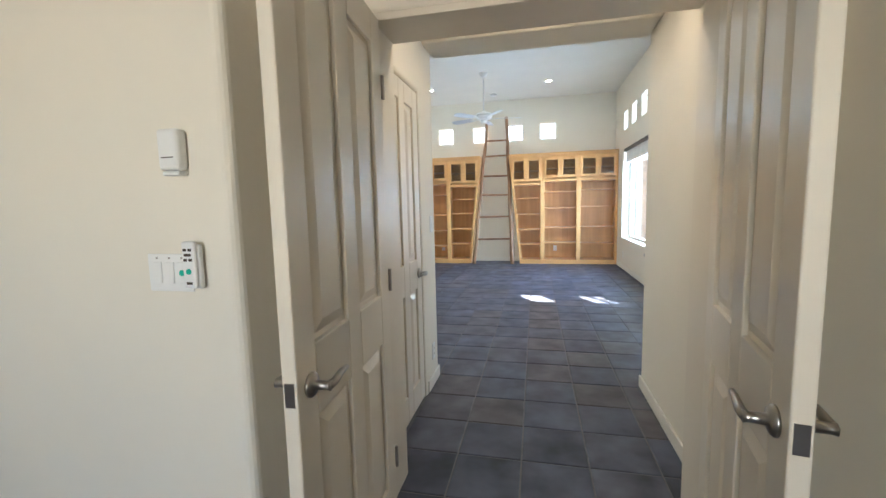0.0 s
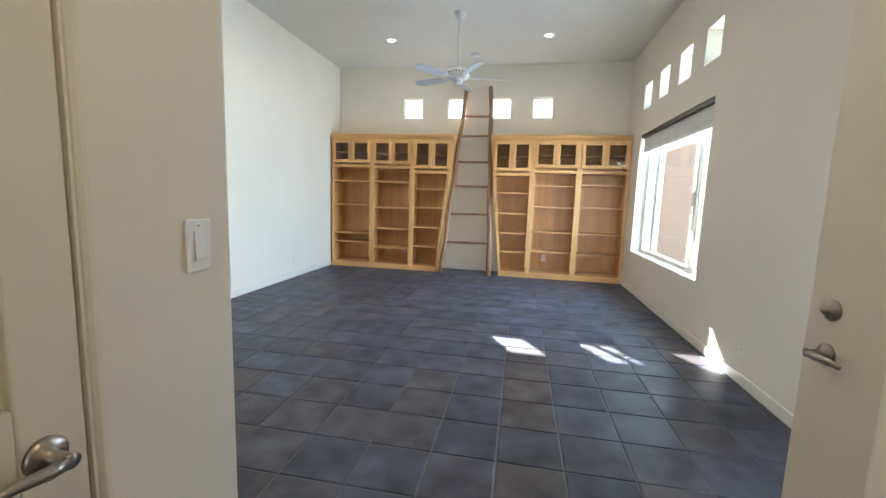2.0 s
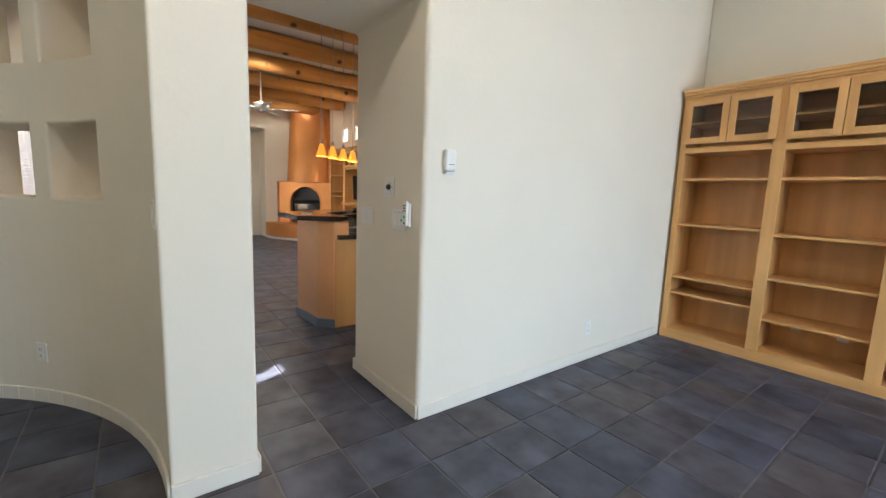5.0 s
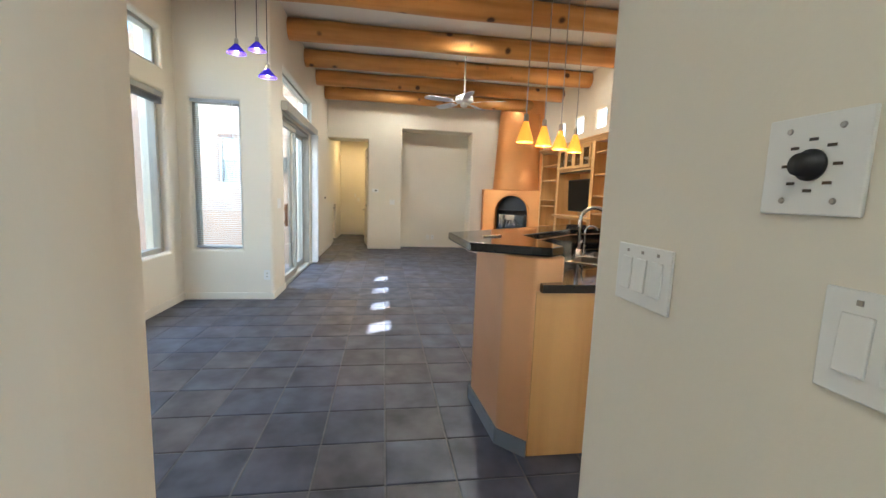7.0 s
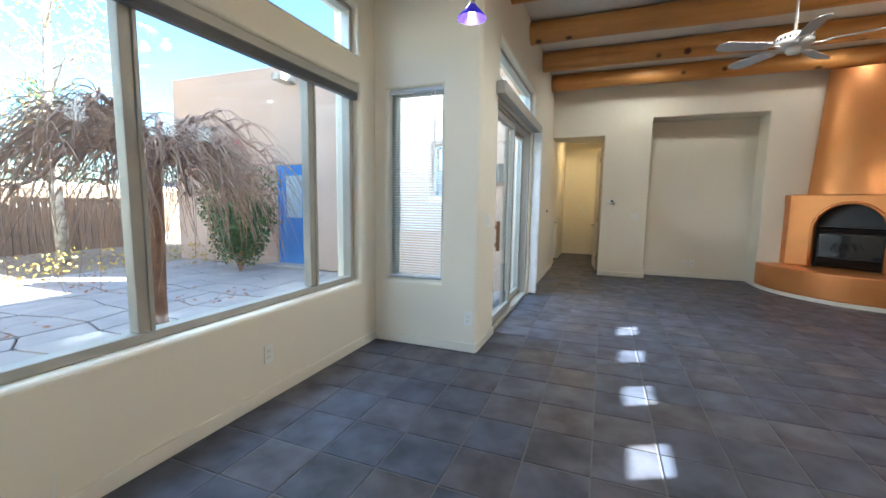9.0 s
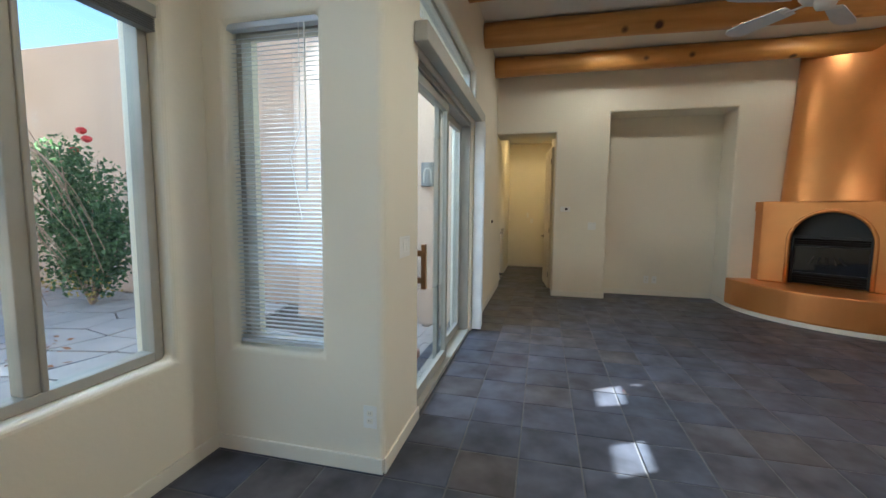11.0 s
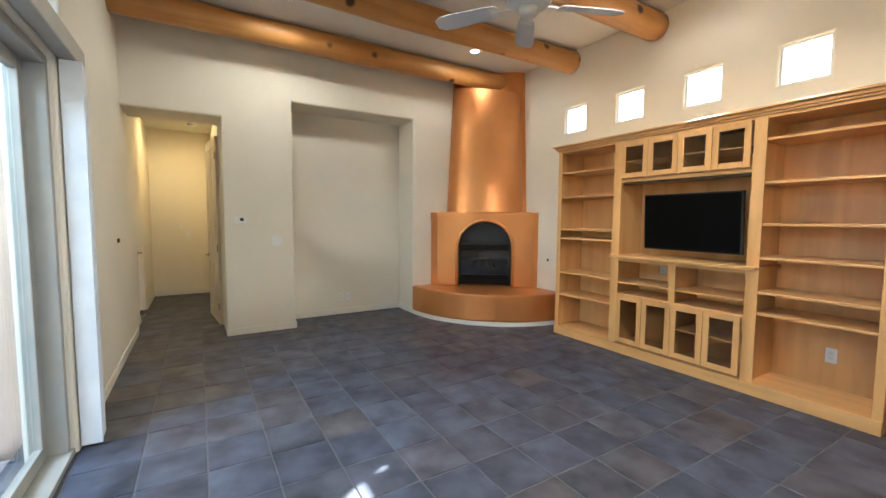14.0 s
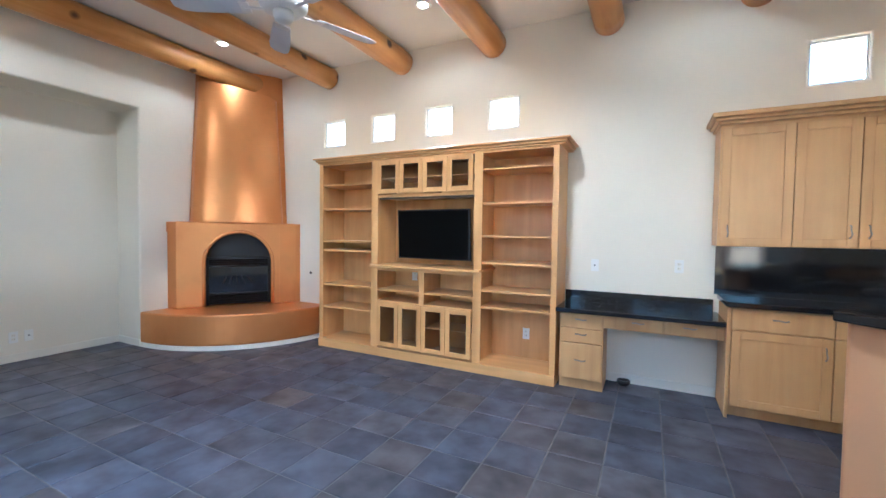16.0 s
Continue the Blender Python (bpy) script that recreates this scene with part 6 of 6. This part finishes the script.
def leaf_cloud(bm, c, rad, n, size, rr, squash=1.0):
    for _ in range(n):
        while True:
            v = Vector((rr.uniform(-1, 1), rr.uniform(-1, 1), rr.uniform(-1, 1)))
            if v.length < 1:
                break
        p = Vector(c) + Vector((v.x * rad, v.y * rad, v.z * rad * squash))
        m = Matrix.Translation(p) @ Euler((rr.uniform(0, 6), rr.uniform(0, 6), rr.uniform(0, 6))).to_matrix().to_4x4()
        s = size * rr.uniform(0.6, 1.3)
        q = [bm.verts.new(m @ Vector(t)) for t in ((0, -s, 0), (s * 0.5, 0, s * 0.12), (0, s, 0), (-s * 0.5, 0, s * 0.12))]
        bm.faces.new(q)


rb = thing("rose_bush", (-11.0, -1.3, -0.1), "tall green rose bush with a few red blooms against the stucco", "bush")
rnd = random.Random(8)
stems, leaves, yl, bl = B(), B(), B(), B()
for k in range(11):
    a = 2 * math.pi * k / 11
    h = rnd.uniform(1.3, 2.55)
    base = Vector((-11.0, -1.3, -0.15))
    tip = base + Vector((0.5 * math.cos(a) * rnd.uniform(0.3, 1), 0.75 * math.sin(a) * rnd.uniform(0.3, 1), h))
    mid_ = base.lerp(tip, 0.5) + Vector((0.06 * math.cos(a), 0.06 * math.sin(a), 0.1))
    tube(stems, [base, mid_, tip], [0.016, 0.011, 0.006], 5)
    for f in (0.35, 0.5, 0.65, 0.8, 0.92):
        leaf_cloud(leaves, base.lerp(tip, f) + Vector((rnd.uniform(-0.1, 0.1), rnd.uniform(-0.12, 0.12), 0)), 0.33, 150, 0.042, rnd)
    if k % 2 == 0:
        leaf_cloud(yl, base.lerp(tip, 0.25), 0.3, 26, 0.035, rnd)
for dy, dz in ((0.05, 2.42), (0.14, 2.30), (-0.1, 2.15)):
    lathe(bl, (-10.95, -1.25 + dy, dz), [(0.02, -0.04), (0.06, -0.01), (0.065, 0.03), (0.03, 0.055)], 10)
part("stems", stems, TWIG, rb)
part("leaves", leaves, LEAF, rb)
part("yellow_leaves", yl, YLEAF, rb)
part("blooms", bl, ROSE, rb)


def tall_tree(x, y, h, seed, lab, leaf_mat, n_leaf, bark):
    rr = random.Random(seed)
    t = thing("tree", (x, y, -0.16), lab, "tree", "garden trees")
    trunk, leaf = B(), B()
    tube(trunk, [(x, y, -0.16), (x + 0.1, y, h * 0.35), (x - 0.05, y, h * 0.7), (x + 0.1, y, h)], [0.13, 0.10, 0.06, 0.02], 9)
    for k in range(34):
        z = h * (0.22 + 0.75 * k / 34)
        a = k * 2.4 + rr.uniform(-0.3, 0.3)
        L = (1.5 - 0.9 * k / 34) * h / 6
        p0 = Vector((x, y, z))
        p1 = p0 + Vector((L * 0.5 * math.cos(a), L * 0.5 * math.sin(a), 0.35 * L))
        p2 = p0 + Vector((L * math.cos(a), L * math.sin(a), 0.5 * L + rr.uniform(-0.3, 0.2)))
        tube(trunk, [p0, p1, p2], [0.03, 0.018, 0.006], 5)
        for s in range(5):
            q = p1.lerp(p2, rr.random()) + Vector((rr.uniform(-0.3, 0.3), rr.uniform(-0.3, 0.3), rr.uniform(-0.4, 0.3)))
            tube(trunk, [p1.lerp(p2, 0.3), q], [0.008, 0.003], 3)
            leaf_cloud(leaf, q, 0.28, n_leaf, 0.04, rr)
    part("trunk", trunk, bark, t, smooth=True)
    part("crown", leaf, leaf_mat, t)


tall_tree(-10.2, -5.6, 7.5, 3, "pale-barked tree with sparse yellow autumn leaves", YLEAF, 12, PALEBARK)
tall_tree(-7.2, -6.8, 6.8, 4, "pale-barked tree with thin yellow foliage beyond the patio", YLEAF, 6, PALEBARK)
tall_tree(-12.8, -11.5, 5.0, 6, "leafy green tree behind the garden wall", LEAF, 32, BARK)
tall_tree(-5.5, -11.5, 5.5, 7, "leafy green tree behind the garden wall", LEAF, 32, BARK)
tall_tree(-9.0, -13.0, 4.6, 12, "leafy green tree behind the garden wall", LEAF, 32, BARK)
tall_tree(8.6, 22.0, 4.2, 11, "bare roadside tree outside the library window", TWIG, 1, BARK)
# fallen leaves and low plants
rnd = random.Random(31)
bm = B()
for _ in range(1500):
    x, y = rnd.uniform(-11.8, -5), rnd.uniform(-8, 1.5)
    if noise.noise(Vector((x * 0.6, y * 0.6, 3.0))) < (0.1 if y > -2.6 else -0.5):
        continue
    s = rnd.uniform(0.02, 0.05)
    m = pose(x, y, -0.09 + rnd.uniform(0, 0.01), rnd.uniform(-25, 25), rnd.uniform(-25, 25), rnd.uniform(0, 360))
    bm.faces.new([bm.verts.new(m @ Vector(t)) for t in ((0, -s, 0), (s * 0.6, 0, 0), (0, s, 0), (-s * 0.6, 0, 0))])
tagged(part("fallen_leaves", bm, RLEAF), "brown fallen leaves scattered over the patio", "leaves", kind="stuff")
bm = B()
for k in range(26):
    leaf_cloud(bm, (-11.6 + 0.27 * k, -2.9 + rnd.uniform(-0.5, 0.4) - 0.02 * k, 0.18), 0.28, 26, 0.04, rnd)
tagged(part("low_plants", bm, YLEAF), "low yellowing garden plants along the bed", "plants", kind="stuff")
# road and hills beyond the library window
slab("road", 9.0, 16.0, -60, 220, -0.155, -0.13, ROAD, "grey asphalt road", "road")
bm = B()
rnd = random.Random(2)
N = 60
lo, hi = [], []
for k in range(N + 1):
    a = math.pi * 2 * k / N
    lo.append(bm.verts.new((900 * math.cos(a), 900 * math.sin(a), -2)))
    hi.append(bm.verts.new((900 * math.cos(a), 900 * math.sin(a), 25 + 22 * noise.noise(Vector((3 * math.cos(a), 3 * math.sin(a), 0))))))
for k in range(N):
    bm.faces.new((lo[k], lo[k + 1], hi[k + 1], hi[k]))
tagged(part("backdrop", bm, mat("far_hills", (0.12, 0.15, 0.20), 1.0, var=0.1, scale=0.02)), "distant blue hills", "hills", kind="structure")
bm = B()
for k in range(40):
    leaf_cloud(bm, (rnd.uniform(17, 40), rnd.uniform(10, 90), 0.6), rnd.uniform(0.6, 1.3), 60, 0.16, rnd)
tagged(part("roadside_scrub", bm, LEAF), "dark green desert scrub along the road", "scrub", kind="stuff")

# ---- floor tiles ----
PX, PY = 0.334, 0.3302


def inside(x, y):
    if -3.24 < x < 1.85 and 3.2 < y < 9.62 or 1.0 < x < 1.85 and 2.6 < y < 3.3 or -0.55 < x < 0.92 and 1.7 < y < 3.3:
        return True
    if -4.1 < x < -3.2 and 5.36 < y < 6.3 or (x < -3.2 and y > 3.2 and math.hypot(x - CX, y - CY) < R0):
        return True
    if -13.12 < x < -4.1 and 4.47 < y < 9.4 and not (y < 5.5 and math.hypot(x - CX, y - CY) < R1):
        return True
    if -8.25 < x < -4.2 and 3.47 < y < 4.6 and math.hypot(x - CX, y - CY) > R1:
        return True
    if -13.62 < x < -13.0 and 6.18 < y < 7.86 or -16.5 < x < -13.0 and 4.42 < y < 5.39:
        return True
    return -0.68 < x < 1.04 and 1.1 < y < 1.9 or -3.2 < x < 3.2 and -3.0 < y < 1.2


def tile_verts(x0, x1, y0, y1, dz=0.0):
    c = 0.005
    lowr = [(x0, y0), (x1, y0), (x1, y1), (x0, y1)]
    upr = [(x0 + c, y0 + c), (x1 - c, y0 + c), (x1 - c, y1 - c), (x0 + c, y1 - c)]
    return [(x, y, -0.008) for x, y in lowr] + [(x, y, -0.0025 + dz) for x, y in lowr] + [(x, y, 0.0 + dz) for x, y in upr]


TF = [(8, 9, 10, 11)] + [(4 + i, 4 + (i + 1) % 4, 8 + (i + 1) % 4, 8 + i) for i in range(4)] + [(i, (i + 1) % 4, 4 + (i + 1) % 4, 4 + i) for i in range(4)]
G = 0.0038
me = bpy.data.meshes.new("tile")
me.from_pydata(tile_verts(-PX / 2 + G, PX / 2 - G, -PY / 2 + G, PY / 2 - G), [], TF)
me.materials.append(TILE)
verts, faces, single = [], [], 0
for i in range(-55, 12):
    for j in range(-20, 24):
        cx, cy = 0.12 + (i + 0.5) * PX, 2.825 + (j + 0.5) * PY
        if not any(inside(cx + a * PX * 0.49, cy + b * PY * 0.49) for a in (-1, 0, 1) for b in (-1, 0, 1)):
            continue
        if single < 300 and (-2.6 < cx < 1.9 and 1.9 < cy < 5.6 or -10.6 < cx < -4.0 and 4.4 < cy < 7.2 and cy < 6.6):
            ob = new("tile", me)
            ob.parent, ob.location = floor, (cx, cy, 0)
            single += 1
        else:
            n = len(verts)
            verts += tile_verts(cx - PX / 2 + G, cx + PX / 2 - G, cy - PY / 2 + G, cy + PY / 2 - G)
            faces += [tuple(v + n for v in f) for f in TF]
me2 = bpy.data.meshes.new("tiles")
me2.from_pydata(verts, [], faces)
me2.materials.append(TILE)
ob = new("tiles", me2)
ob.parent = floor
tagged(ob, kind="stuff")
